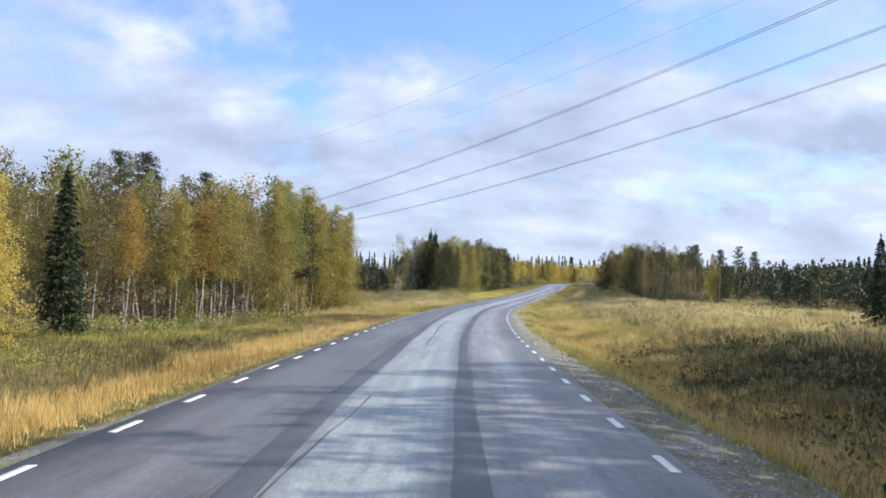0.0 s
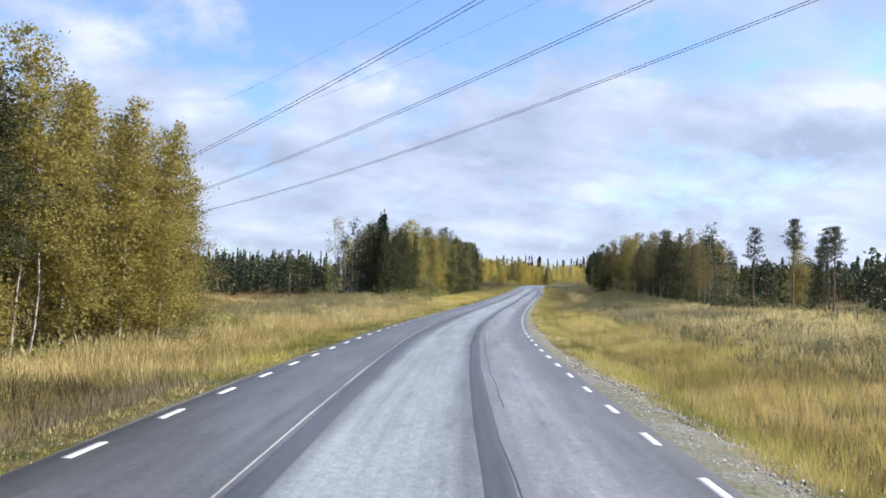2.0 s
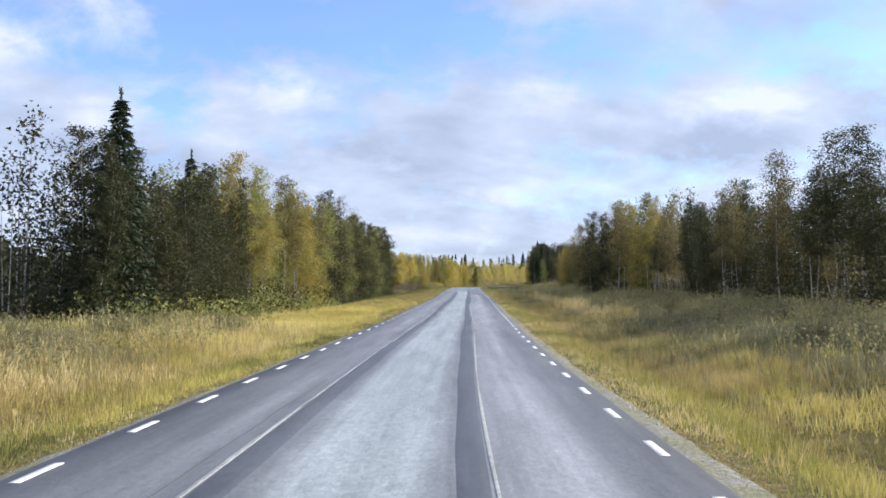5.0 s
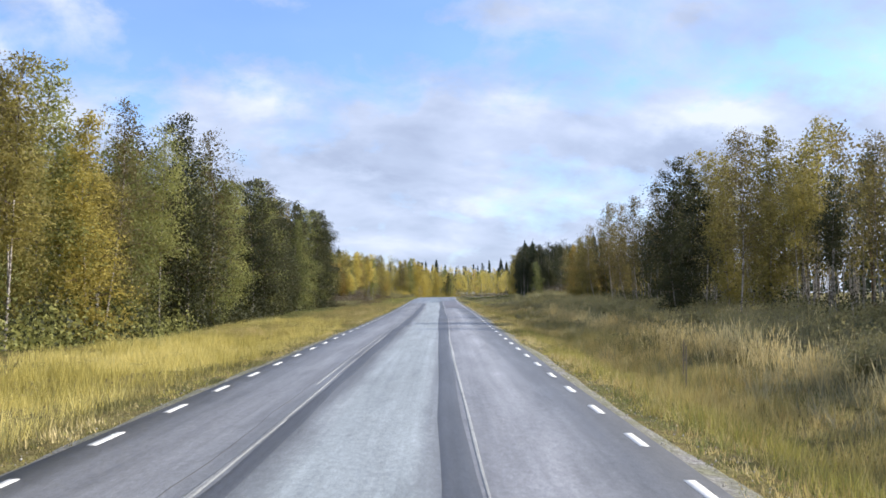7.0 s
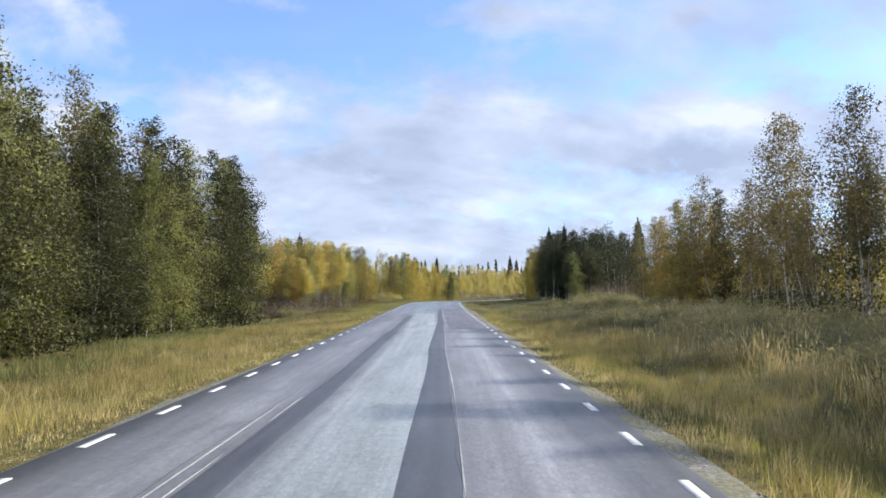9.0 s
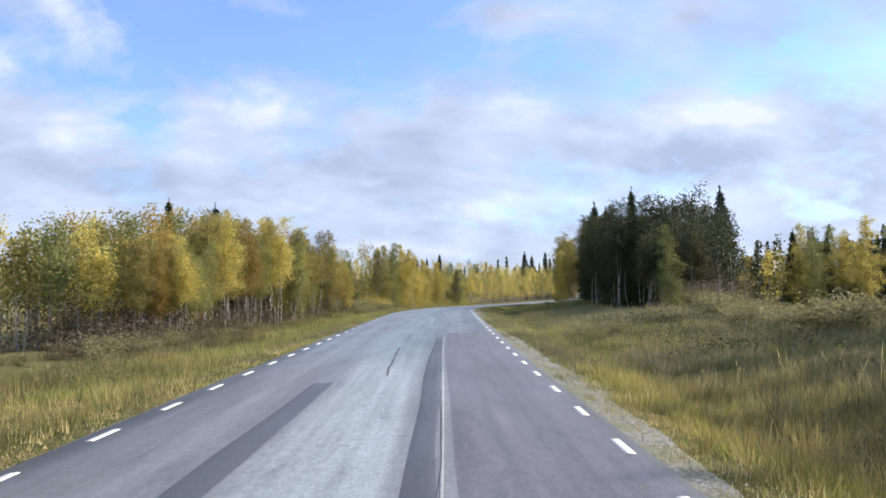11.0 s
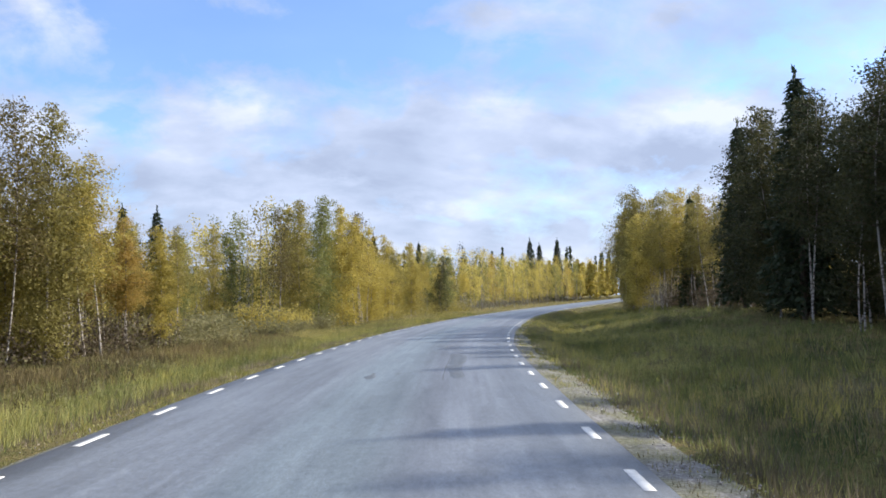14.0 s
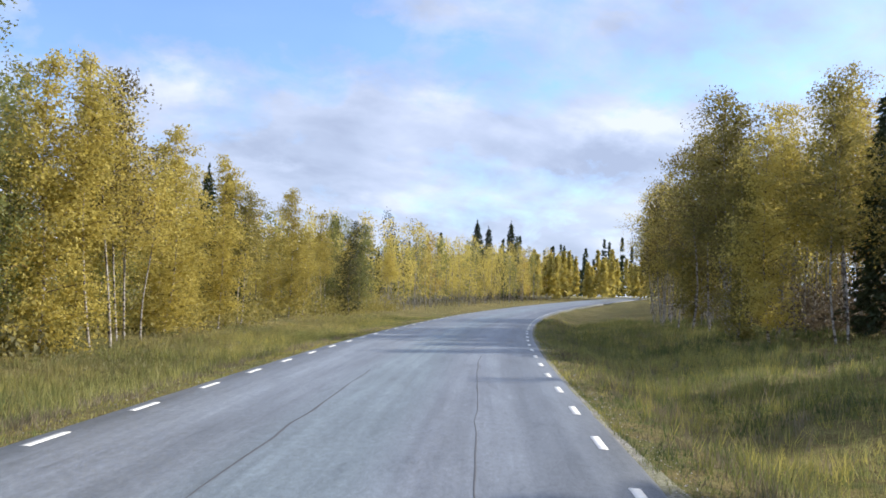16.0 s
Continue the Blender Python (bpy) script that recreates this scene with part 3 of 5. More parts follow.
# how far the strokes have slipped from an even three metres, along the road
DASH_RIGHT = ((10.5, 0.12), (22.5, -0.19), (34.5, -0.67), (43.5, -1.1), (55.5, -1.79), (67.5, -2.47), (79.5, -3.27), (91.5, -3.74), (103.5, -4.18), (160.5, -7.39), (172.5, -8.23), (184.5, -9.32), (196.5, -9.99), (208.5, -10.85), (220.5, -11.95), (277.5, -13.54), (289.5, -14.46), (301.5, -14.84), (313.5, -15.91), (325.5, -16.5), (337.5, -17.45), (349.5, -17.79), (361.5, -18.03), (373.5, -18.39), (385.5, -18.33))
DASH_LEFT = ((7.5, 1.6), (19.5, 1.06), (31.5, 0.78), (43.5, 0.23), (55.5, -0.84), (67.5, -1.5), (79.5, -2.16), (91.5, -2.53), (103.5, -3.31), (160.5, -4.6), (172.5, -5.46), (184.5, -6.49), (196.5, -6.97), (208.5, -7.7), (220.5, -9.24), (280.5, -12.56), (292.5, -13.66), (304.5, -14.08), (316.5, -15.34), (328.5, -16.46), (340.5, -17.44), (352.5, -17.52), (364.5, -18.1), (376.5, -18.65), (385.5, -19.47))
build_markings()


def along(line, s):
    """A distance from the middle that changes along the road: one number or a list of (s, d)."""
    return np.full(len(s), float(line)) if isinstance(line, (int, float)) else np.interp(s, *zip(*line))


def strip(name, parent, rng, s0, s1, line, width, mat, lift, rag=0.06, label=""):
    """A repair strip with ragged sides, laid on the asphalt to the right of a line."""
    s = np.arange(s0, s1, 0.5)
    n = len(s)
    taper = np.clip(0.45 + np.minimum(s - s0, s1 - s) / 0.9, 0.05, 1)
    half = along(width, s) / 2
    mid = along(line, s) + half
    l, r = mid - half * taper + wander(rng, n, rag, 8), mid + half * taper + wander(rng, n, rag, 8)
    w = np.array([0, 0.06, 0.35, 0.65, 0.94, 1])
    d = l[:, None] + (r - l)[:, None] * w
    h = crown_height(d) + lift * np.array([-1.5, 1, 1, 1, 1, -1.5])
    return child(name, road_sheet(name, s, d, h, mat), parent, label)


def crack(parent, rng, s0, s1, line, width, amp):
    s = np.arange(s0, s1, 0.25)
    n = len(s)
    c = along(line, s) + wander(rng, n, amp, 5)
    w = 0.75 * width * np.clip(0.75 + 0.45 * wander(rng, n, 0.6, 4), 0.05, 1.4)
    d = np.stack([c - w / 2, c, c + w / 2], 1)
    open_ = np.where(w > 0.10 * width, 1.0, 0.0)[:, None]
    h = crown_height(d) + np.array([0.001, 0.009, 0.001]) - 0.02 * (1 - open_)
    return child("crack", road_sheet("crack", s, d, h, CRACK), parent, "dark open crack")


SEAM_RIGHT = [(-40, 1.4), (32, 1.39), (53, 1.46), (75, 1.37), (87, 1.34), (130, 1.45), (152, 1.52), (164, 1.36), (186, 1.2), (208, 1.28), (226, 1.12), (262, 1.32), (280, 1.34)]
INNER_RIGHT = [(-40, 1.0), (32, 1.0), (53, 1.14), (75, 1.05), (87, 1.07), (152, 1.04), (164, 0.93), (186, 0.77), (208, 0.60), (226, 0.6), (262, 0.9), (280, 1.05)]
SEAM_LEFT = [(-40, -1.35), (32, -1.33), (53, -1.4), (75, -1.57), (87, -1.63), (152, -1.53), (164, -1.43), (186, -1.53), (208, -1.57), (262, -1.5)]
INNER_LEFT = [(-40, -0.85), (32, -0.85), (53, -0.98), (75, -1.15), (87, -1.22), (152, -1.08), (186, -1.16), (208, -1.06), (262, -1.05)]


def build_repairs():
    rng = np.random.default_rng(12)
    wide = lambda a, b: [(s, float(np.interp(s, *zip(*b))) - float(np.interp(s, *zip(*a)))) for s in range(-40, 281, 4)]
    strip("repair_strip", ROAD_OB, rng, -40, 278, INNER_RIGHT, wide(INNER_RIGHT, SEAM_RIGHT), ASPHALT_DARK, 0.004, 0.025, "dark ragged repair strip")
    strip("repair_strip", ROAD_OB, rng, -40, 262, SEAM_LEFT, wide(SEAM_LEFT, INNER_LEFT), ASPHALT_DARK, 0.004, 0.03, "dark ragged repair strip")
    strip("asphalt_patch", ROAD_OB, rng, 240, 280.8, [(240, 1.36), (280, 1.38)], 2.45, ASPHALT_LANE, 0.003, 0.02, "purplish grey resurfaced lane ending in a straight edge")
    strip("seam", ROAD_OB, rng, 106, 200, [(a, b + 0.02) for a, b in SEAM_RIGHT], 0.06, ASPHALT_PALE, 0.006, 0.016, "pale sandy seam along the repair")
    strip("seam", ROAD_OB, rng, 200, 278, [(a, b + 0.015) for a, b in SEAM_RIGHT], 0.035, ASPHALT_PALE, 0.006, 0.010, "pale sandy seam along the repair")
    strip("seam", ROAD_OB, rng, 148, 168, [(a, b - 0.08) for a, b in SEAM_LEFT], 0.10, ASPHALT_PALE, 0.007, 0.035, "wide pale sandy seam along the repair")
    strip("seam", ROAD_OB, rng, 68, 96, [(a, b + 0.31) for a, b in SEAM_RIGHT], 0.02, ASPHALT_PALE, 0.006, 0.008, "pale sandy groove beside the repair")
    strip("seam", ROAD_OB, rng, 172, 214, [(a, b - 0.24) for a, b in SEAM_LEFT], 0.02, ASPHALT_PALE, 0.006, 0.01, "pale sandy groove beside the repair")
    strip("seam", ROAD_OB, rng, 36, 215, [(a, b - 0.05) for a, b in SEAM_LEFT], 0.045, ASPHALT_PALE, 0.006, 0.012, "pale sandy seam along the repair")
    crack(ROAD_OB, rng, -20, 112, SEAM_RIGHT, 0.035, 0.02)
    crack(ROAD_OB, rng, 186, 278, SEAM_RIGHT, 0.03, 0.02)
    crack(ROAD_OB, rng, 58, 112, [(a, b + 0.22) for a, b in SEAM_RIGHT], 0.012, 0.015)
    crack(ROAD_OB, rng, -20, 240, [(a, b - 0.01) for a, b in SEAM_LEFT], 0.028, 0.02)
    crack(ROAD_OB, rng, 60, 230, [(a, b - 0.3) for a, b in SEAM_LEFT], 0.014, 0.02)
    crack(ROAD_OB, rng, 26, 52, [(26, -0.14), (30, -0.18), (38, -0.28), (52, -0.42)], 0.09, 0.022)
    for s0, s1, d0, d1, w in ((6, 15, -0.9, -0.5, 0.06), (84, 103, -0.48, -0.42, 0.045), (262.5, 272, 0.02, -0.15, 0.11), (276, 280, -0.14, -0.1, 0.10), (329, 341, 1.42, 1.5, 0.045), (347, 375, -0.58, -0.88, 0.055), (362, 381, 1.93, 1.8, 0.04)):
        crack(ROAD_OB, rng, s0, s1, [(s0, d0), (s1, d1)], w, 0.02)
    for s0, s1, d0, d1 in ((329.5, 333.4, 1.45, 1.95), (333.2, 338.0, 1.48, 1.98), (329.6, 331.6, -0.5, -0.3), (287.6, 289.4, 0.10, 0.32), (292.4, 293.8, 0.08, 0.24), (287.6, 289.2, 1.95, 2.14), (297, 302, 1.42, 1.62)):
        strip("asphalt_patch", ROAD_OB, rng, s0, s1, d0, d1 - d0, ASPHALT_MID, 0.004, 0.06, "slightly darker asphalt patch")

    for s0, s1, d0 in ((290.5, 298.5, 0.48), (291.5, 295.0, 2.22), (311, 316, 0.5)):
        strip("stain", ROAD_OB, rng, s0, s1, d0, 0.06, ASPHALT_PALE, 0.004, 0.02, "pale scraped streak in the asphalt")


build_repairs()


def build_shoulders():
    rng = np.random.default_rng(7)
    s = np.arange(-78, 500, 1.0)
    n = len(s)
    for side in (1, -1):
        wide = np.interp(s, [-80, 40, 60, 110, 250, 262, 278, 290, 312, 320, 350, 358, 500], [1.6, 1.6, 1.3, 0.7, 0.55, 1.1, 1.1, 0.4, 0.4, 1.2, 1.2, 0.4, 0.4]) if side > 0 else np.full(n, 0.45)
        inner, outer = np.full(n, EDGE - 0.12), EDGE + wide + wander(rng, n, 0.12)
        u = np.linspace(0, 1, 6)
        d = side * (inner[:, None] + (outer - inner)[:, None] * u)
        h = np.repeat((-0.055 - 0.05 * u - 0.16 * u ** 3)[None], n, 0) + rng.normal(size=(n, 6)) * 0.012
        if side < 0:
            d, h = d[:, ::-1], h[:, ::-1]
        shoulder = tagged(new("gravel_shoulder", road_sheet("gravel_shoulder", s, d, h, GRAVEL)), "loose grey gravel shoulder beside the asphalt", "road shoulder", kind="structure")
        # loose stones
        m = 19000 if side > 0 else 2500
        ss = np.where(rng.uniform(size=m) < 0.62, rng.uniform(-2, 70, m), rng.uniform(70, 400, m)) if side > 0 else rng.uniform(-5, 400, m)
        ww = np.interp(ss, s, wide)
        dd = side * (EDGE + 0.02 + (ww + 0.15) * rng.beta(1.2, 1.6, m))
        P = on_road(ss, dd, -0.075 - 0.10 * np.clip((np.abs(dd) - EDGE) / 1.2, 0, 1.5) ** 2)
        small = np.where(((ss < 75) | ((ss > 305) & (ss < 352))) & (side > 0), 1.0, 0.55)
        r = (small * (rng.gamma(3.0, 0.0050, m) + 0.006))[:, None, None]
        octa = np.array([[1, 0, 0], [0, 1, 0], [-1, 0, 0], [0, -1, 0], [0.2, 0.1, 0.7], [0, 0, -0.6]], float)
        V = P[:, None] + octa[None] * r * rng.uniform(0.6, 1.3, (m, 6, 1))
        F = np.array([[0, 1, 4], [1, 2, 4], [2, 3, 4], [3, 0, 4], [1, 0, 5], [2, 1, 5], [3, 2, 5], [0, 3, 5]])
        faces = (np.arange(m)[:, None, None] * 6 + F[None]).reshape(-1, 3)
        tagged(new("gravel", mesh_from("gravel", V.reshape(-1, 3), faces, STONE)), "scattered grey and brown roadside stones", "gravel", kind="stuff")


build_shoulders()


# ---- trees ----
def birch_parts(seed, height, spread, n_leaf, size, bare=0.25, droop=0.25, lean=0.25, stems=1):
    """Trunk, limbs, and leaf blades gathered along the limbs."""
    rng = np.random.default_rng(seed)
    wood, twigs, spots = [], [], []
    for st in range(stems):
        ang = rng.uniform(0, 6.28)
        off = np.array([math.cos(ang), math.sin(ang)]) * (0.22 * stems if stems > 1 else 0)
        H = height * (1 if st == 0 else rng.uniform(0.7, 0.95))
        u = np.linspace(0, 1, 9)
        bend = rng.normal(size=(4, 2)) * lean
        xy = off + np.outer(u, bend[0]) + np.outer(np.sin(u * 3.1), bend[1]) * 0.7 + np.outer(np.sin(u * 7), bend[2]) * 0.25
        pts = np.column_stack([xy, u * H - 0.25 * (1 - u)])
        rad = (0.0034 * H) * (1 - u) ** 0.85 + 0.008
        rad[0] *= 1.35
        wood.append(tube(pts, rad, 6))
        n_limb = int(46 / (1 + 0.6 * (stems - 1)))
        for b in range(n_limb):
            f = bare + (0.98 - bare) * (b + rng.uniform(0, 1)) / n_limb
            base = np.array([np.interp(f, u, pts[:, k]) for k in range(3)])
            q = (f - bare) / (1 - bare)
            L = spread * (0.12 + 1.0 * (1 - q) ** 0.6 * min(1.0, 0.55 + 1.6 * q)) * rng.uniform(0.5, 1.2)
            az = b * 2.4 + rng.uniform(-0.5, 0.5)
            rise = rng.uniform(0.45, 0.95) * (0.6 + 0.6 * q)
            w = np.linspace(0, 1, 4)
            out = np.array([math.cos(az), math.sin(az)])
            bp = base + np.column_stack([np.outer(w, out) * L, (w * rise - droop * w ** 2.4 * 1.5) * L])
            bp[1:, :2] += rng.normal(size=(3, 2)) * 0.06 * L
            twigs.append(tube(bp, (0.006 + 0.009 * L) * (1 - w) + 0.003, 3))
            spots.append((bp, L))
    tot = sum(L for _, L in spots)
    fine, fill = [], []
    for bp, L in spots:
        line = np.linspace(0, 1, 4)
        k = max(int(n_leaf * 0.78 * L / tot), 3)
        c = rng.uniform(0.15, 1.05, max(k // 7, 3))
        pick = np.clip(c[rng.integers(0, len(c), k)] + rng.normal(size=k) * 0.06, 0.05, 1.05)
        p = np.stack([np.interp(pick, line, bp[:, j]) for j in range(3)], 1)
        jit = rng.normal(size=(k, 3)).clip(-1.7, 1.7) * (0.10 + 0.10 * L)
        jit[:, 2] -= np.abs(rng.normal(size=k)).clip(0, 2) * 0.32 * L * droop * 2
        fine.append(p + jit)
        m = max(int(n_leaf * 0.22 * L / tot), 2)
        pick = rng.uniform(0.05, 0.75, m)
        p = np.stack([np.interp(pick, line, bp[:, j]) for j in range(3)], 1)
        fill.append(p + rng.normal(size=(m, 3)).clip(-1.5, 1.5) * (0.10 + 0.10 * L))
    blades = joined([leaves(rng, np.concatenate(fine), size, size * 0.7), leaves(rng, np.concatenate(fill), size * 1.45, size * 1.2)])
    return joined(wood), blades, joined(twigs)


def spruce_parts(seed, height, spread, n_card, size, ragged=0.15):
    rng = np.random.default_rng(seed)
    u = np.linspace(0, 1, 8)
    pts = np.column_stack([rng.normal(size=(8, 2)) * 0.03, u * height - 0.2 * (1 - u)])
    wood = [tube(pts, 0.013 * height * (1 - u) + 0.012, 7)]
    at, al = [], []
    n_b = int(height * 22)
    for b in range(n_b):
        f = 0.04 + 0.93 * (b + rng.uniform(0, 1)) / n_b
        az = b * 2.39996 + rng.uniform(-0.3, 0.3)
        L = spread * ((1 - f) ** 0.75 + 0.04) * rng.uniform(1 - 3 * ragged, 1.1)
        out = np.array([math.cos(az), math.sin(az), 0])
        k = max(int(n_card / n_b * (0.45 + 1.1 * (1 - f))), 4)
        t = rng.uniform(0.1, 1, k) ** 0.7
        z = f * height + (0.25 * (1 - f) - 0.50 * t + 0.30 * t * t) * L * (1.2 - 0.9 * f)
        sidew = rng.normal(size=k) * 0.22 * L * (1.15 - t)
        p = np.outer(t * L, out[:2]) + np.outer(sidew, [-out[1], out[0]])
        at.append(np.column_stack([p, z - np.abs(rng.normal(size=k)) * 0.10 * L]))
        al.append(np.repeat((out + np.array([0, 0, -0.5]))[None], k, 0) + np.outer(np.sign(sidew) * 0.6, [-out[1], out[0], 0]))
        if b % 3 == 0 and L > 0.5:
            q = np.linspace(0, 1, 4)
            bp = np.column_stack([np.outer(q * L, out[:2]), f * height + (0.25 * (1 - f) - 0.50 * q + 0.30 * q * q) * L * (1.2 - 0.9 * f)])
            wood.append(tube(bp, 0.02 * (1 - q) + 0.004, 3))
    at.append(np.column_stack([rng.normal(size=(14, 2)) * 0.04, height * rng.uniform(0.94, 1.02, 14)]))
    al.append(np.tile([0, 0, 1.0], (14, 1)))
    return joined(wood), leaves(rng, np.concatenate(at), size, size * 0.33, 0.5, np.concatenate(al))


def pine_parts(seed, height, spread, n_card, size, bare=0.5):
    rng = np.random.default_rng(seed)
    u = np.linspace(0, 1, 9)
    pts = np.column_stack([np.outer(u, rng.normal(size=2) * 0.2) + rng.normal(size=(9, 2)) * 0.04, u * height - 0.2 * (1 - u)])
    wood = [tube(pts, 0.012 * height * (1 - u) ** 0.8 + 0.015, 7)]
    at = []
    n_l = 20
    for b in range(n_l):
        f = bare + (0.98 - bare) * (b + rng.uniform(0, 1)) / n_l
        base = np.array([np.interp(f, u, pts[:, k]) for k in range(3)])
        az, q = b * 2.4 + rng.uniform(-0.4, 0.4), (f - bare) / (1 - bare)
        L = spread * (0.95 - 0.65 * q) * rng.uniform(0.5, 1.15)
        w = np.linspace(0, 1, 5)
        out = np.array([math.cos(az), math.sin(az)])
        bp = base + np.column_stack([np.outer(w, out) * L, (0.1 * w + 0.45 * w * w) * L])
        bp[1:] += rng.normal(size=(4, 3)) * 0.06 * L
        wood.append(tube(bp, 0.03 * (1 - w) + 0.006, 4))
        for tuft in (bp[-1], bp[-2] + rng.normal(size=3) * 0.12, bp[-3] + rng.normal(size=3) * 0.12):
            k = n_card // (n_l * 3)
            at.append(tuft + rng.normal(size=(k, 3)) * np.array([0.20, 0.20, 0.09]) * (0.7 + 0.4 * L))
    return joined(wood), leaves(rng, np.concatenate(at), size, size * 0.35)


def bush_parts(seed, height, spread, n_leaf, size):
    rng = np.random.default_rng(seed)
    wood, at = [], []
    for k in range(9):
        az, w = rng.uniform(0, 6.28), np.linspace(0, 1, 5)
        r, H = spread * rng.uniform(0.2, 1.0), height * rng.uniform(0.6, 1.05)
        p = np.column_stack([np.outer(w ** 1.3, [math.cos(az) * r, math.sin(az) * r]), w * H - 0.1])
        wood.append(tube(p, 0.016 * (1 - w) + 0.004, 3))
        m = n_leaf // 9
        t = rng.uniform(0.15, 1.0, m)
        at.append(np.stack([np.interp(t, w, p[:, j]) for j in range(3)], 1) + rng.normal(size=(m, 3)) * np.array([0.22, 0.22, 0.16]) * spread)
    return joined(wood), leaves(rng, np.concatenate(at), size, size * 0.6)


class Kind:
    """One kind of tree: several built specimens to copy, fine ones and plain ones for deep in the wood."""

    def __init__(self, name, label, category, bark, leaf, makers, crown="crown", stem="trunk"):
        self.things = []
        for make in makers:
            (wv, wf), (lv, lf), *more = make()
            root = tagged(new(name, None), label, category)
            child(stem, mesh_from(stem, wv, wf, bark, True), root)
            child(crown, mesh_from(crown, lv, lf, leaf), root)
            if more:
                tagged(child("branchwork", mesh_from("branchwork", *more[0], TWIG, True), root), "thin brown branchwork", kind="stuff")
            root.location = (0, 0, -600)
            self.things.append(root)
        self.used = set()

    def put(self, rng, x, y, scale=1.0, which=None, wide=1.0):
        k = int(rng.integers(0, len(self.things))) if which is None else which
        z = float(level(np.array([x]), np.array([y]))[0]) - 0.05
        m = Matrix.Translation((x, y, z)) @ Matrix.Rotation(rng.uniform(0, 6.28), 4, "Z") @ Matrix.Diagonal((scale * wide, scale * wide, scale, 1))
        if k not in self.used:
            self.used.add(k)
            self.things[k].matrix_basis = m
            return self.things[k]
        if self.things[k].name.startswith("bush"):
            return copy_thing(self.things[k], m)
        # a copy takes over its model's own scale: undo it
        return copy_thing(self.things[k], m @ Matrix.Diagonal((*(1 / f for f in self.things[k].scale), 1)))


def birch_kind(label, leaf, seed, H=11.0, spread=2.0):
    # two leafy to the ground, two with bare white trunks
    makers = [lambda i=i: birch_parts(seed + i, H * 0.97, spread * (1.05, 0.92, 0.95, 0.8)[i], (13500, 12800, 11000, 9600)[i], 0.088, (0.05, 0.10, 0.38, 0.50)[i], 0.25, 0.3, (1, 1, 2, 3)[i]) for i in range(4)]
    return Kind("birch_tree", label, "tree", BARK_BIRCH, leaf, makers)


LEAF = {"green": LEAF_GREEN, "dark": LEAF_DARK_SHADED, "olive": LEAF_OLIVE, "yellow": LEAF_YELLOW, "orange": LEAF_ORANGE, "thin": LEAF_THIN, "spruce": NEEDLE_SPRUCE, "pine": NEEDLE_PINE}
WORD = {"thin": "sparse brownish", "green": "green", "dark": "dark green, shade-toned", "olive": "olive and brown", "yellow": "golden yellow", "orange": "orange"}
TREE = {k: birch_kind("slender white-barked birch with " + WORD[k] + " autumn leaves", LEAF[k], 100 + 7 * i) for i, k in enumerate(LEAF) if k in WORD and k != "thin"}
TREE["thin"] = Kind("birch_tree", "tall sparse birch with thin brownish leaves and grey branches", "tree", BARK_BIRCH, LEAF_THIN,
                    [lambda i=i: birch_parts(170 + i, 11.0, 2.3, 5600, 0.095, (0.22, 0.36)[i], 0.3, 0.35, 1) for i in range(2)])
TREE["spruce"] = Kind("spruce_tree", "dark green, shade-toned conical spruce at the edge of the wood", "tree", BARK_SPRUCE, NEEDLE_SPRUCE,
                      [lambda i=i: spruce_parts(300 + i, 11.0, 1.9 + 0.3 * i, 7000, 0.34) for i in range(2)])
TREE["pine"] = Kind("pine_tree", "tall thin pine with a bare trunk and tufted crown", "tree", BARK_PINE, NEEDLE_PINE,
                    [lambda i=i: pine_parts(400 + i, 10.0, 1.25, 3000, 0.17, 0.56 + 0.12 * i) for i in range(2)])
BUSH = {"green": Kind("bush", "low leafy green willow bush in the grass", "bush", TWIG, LEAF_BUSH, [lambda i=i: bush_parts(500 + i, 1.3, 0.9, 1300, 0.095) for i in range(2)], "foliage", "stem_clump"),
        "yellow": Kind("bush", "low bush with bright yellow autumn leaves", "bush", TWIG, LEAF_YELLOW, [lambda i=i: bush_parts(520 + i, 1.7, 0.8, 1900, 0.08) for i in range(1)], "foliage", "stem_clump")}
BACK = {k: [] for k in LEAF}
FAR = {k: [] for k in LEAF}
BACK_STEMS = {"birch": [], "conifer": []}


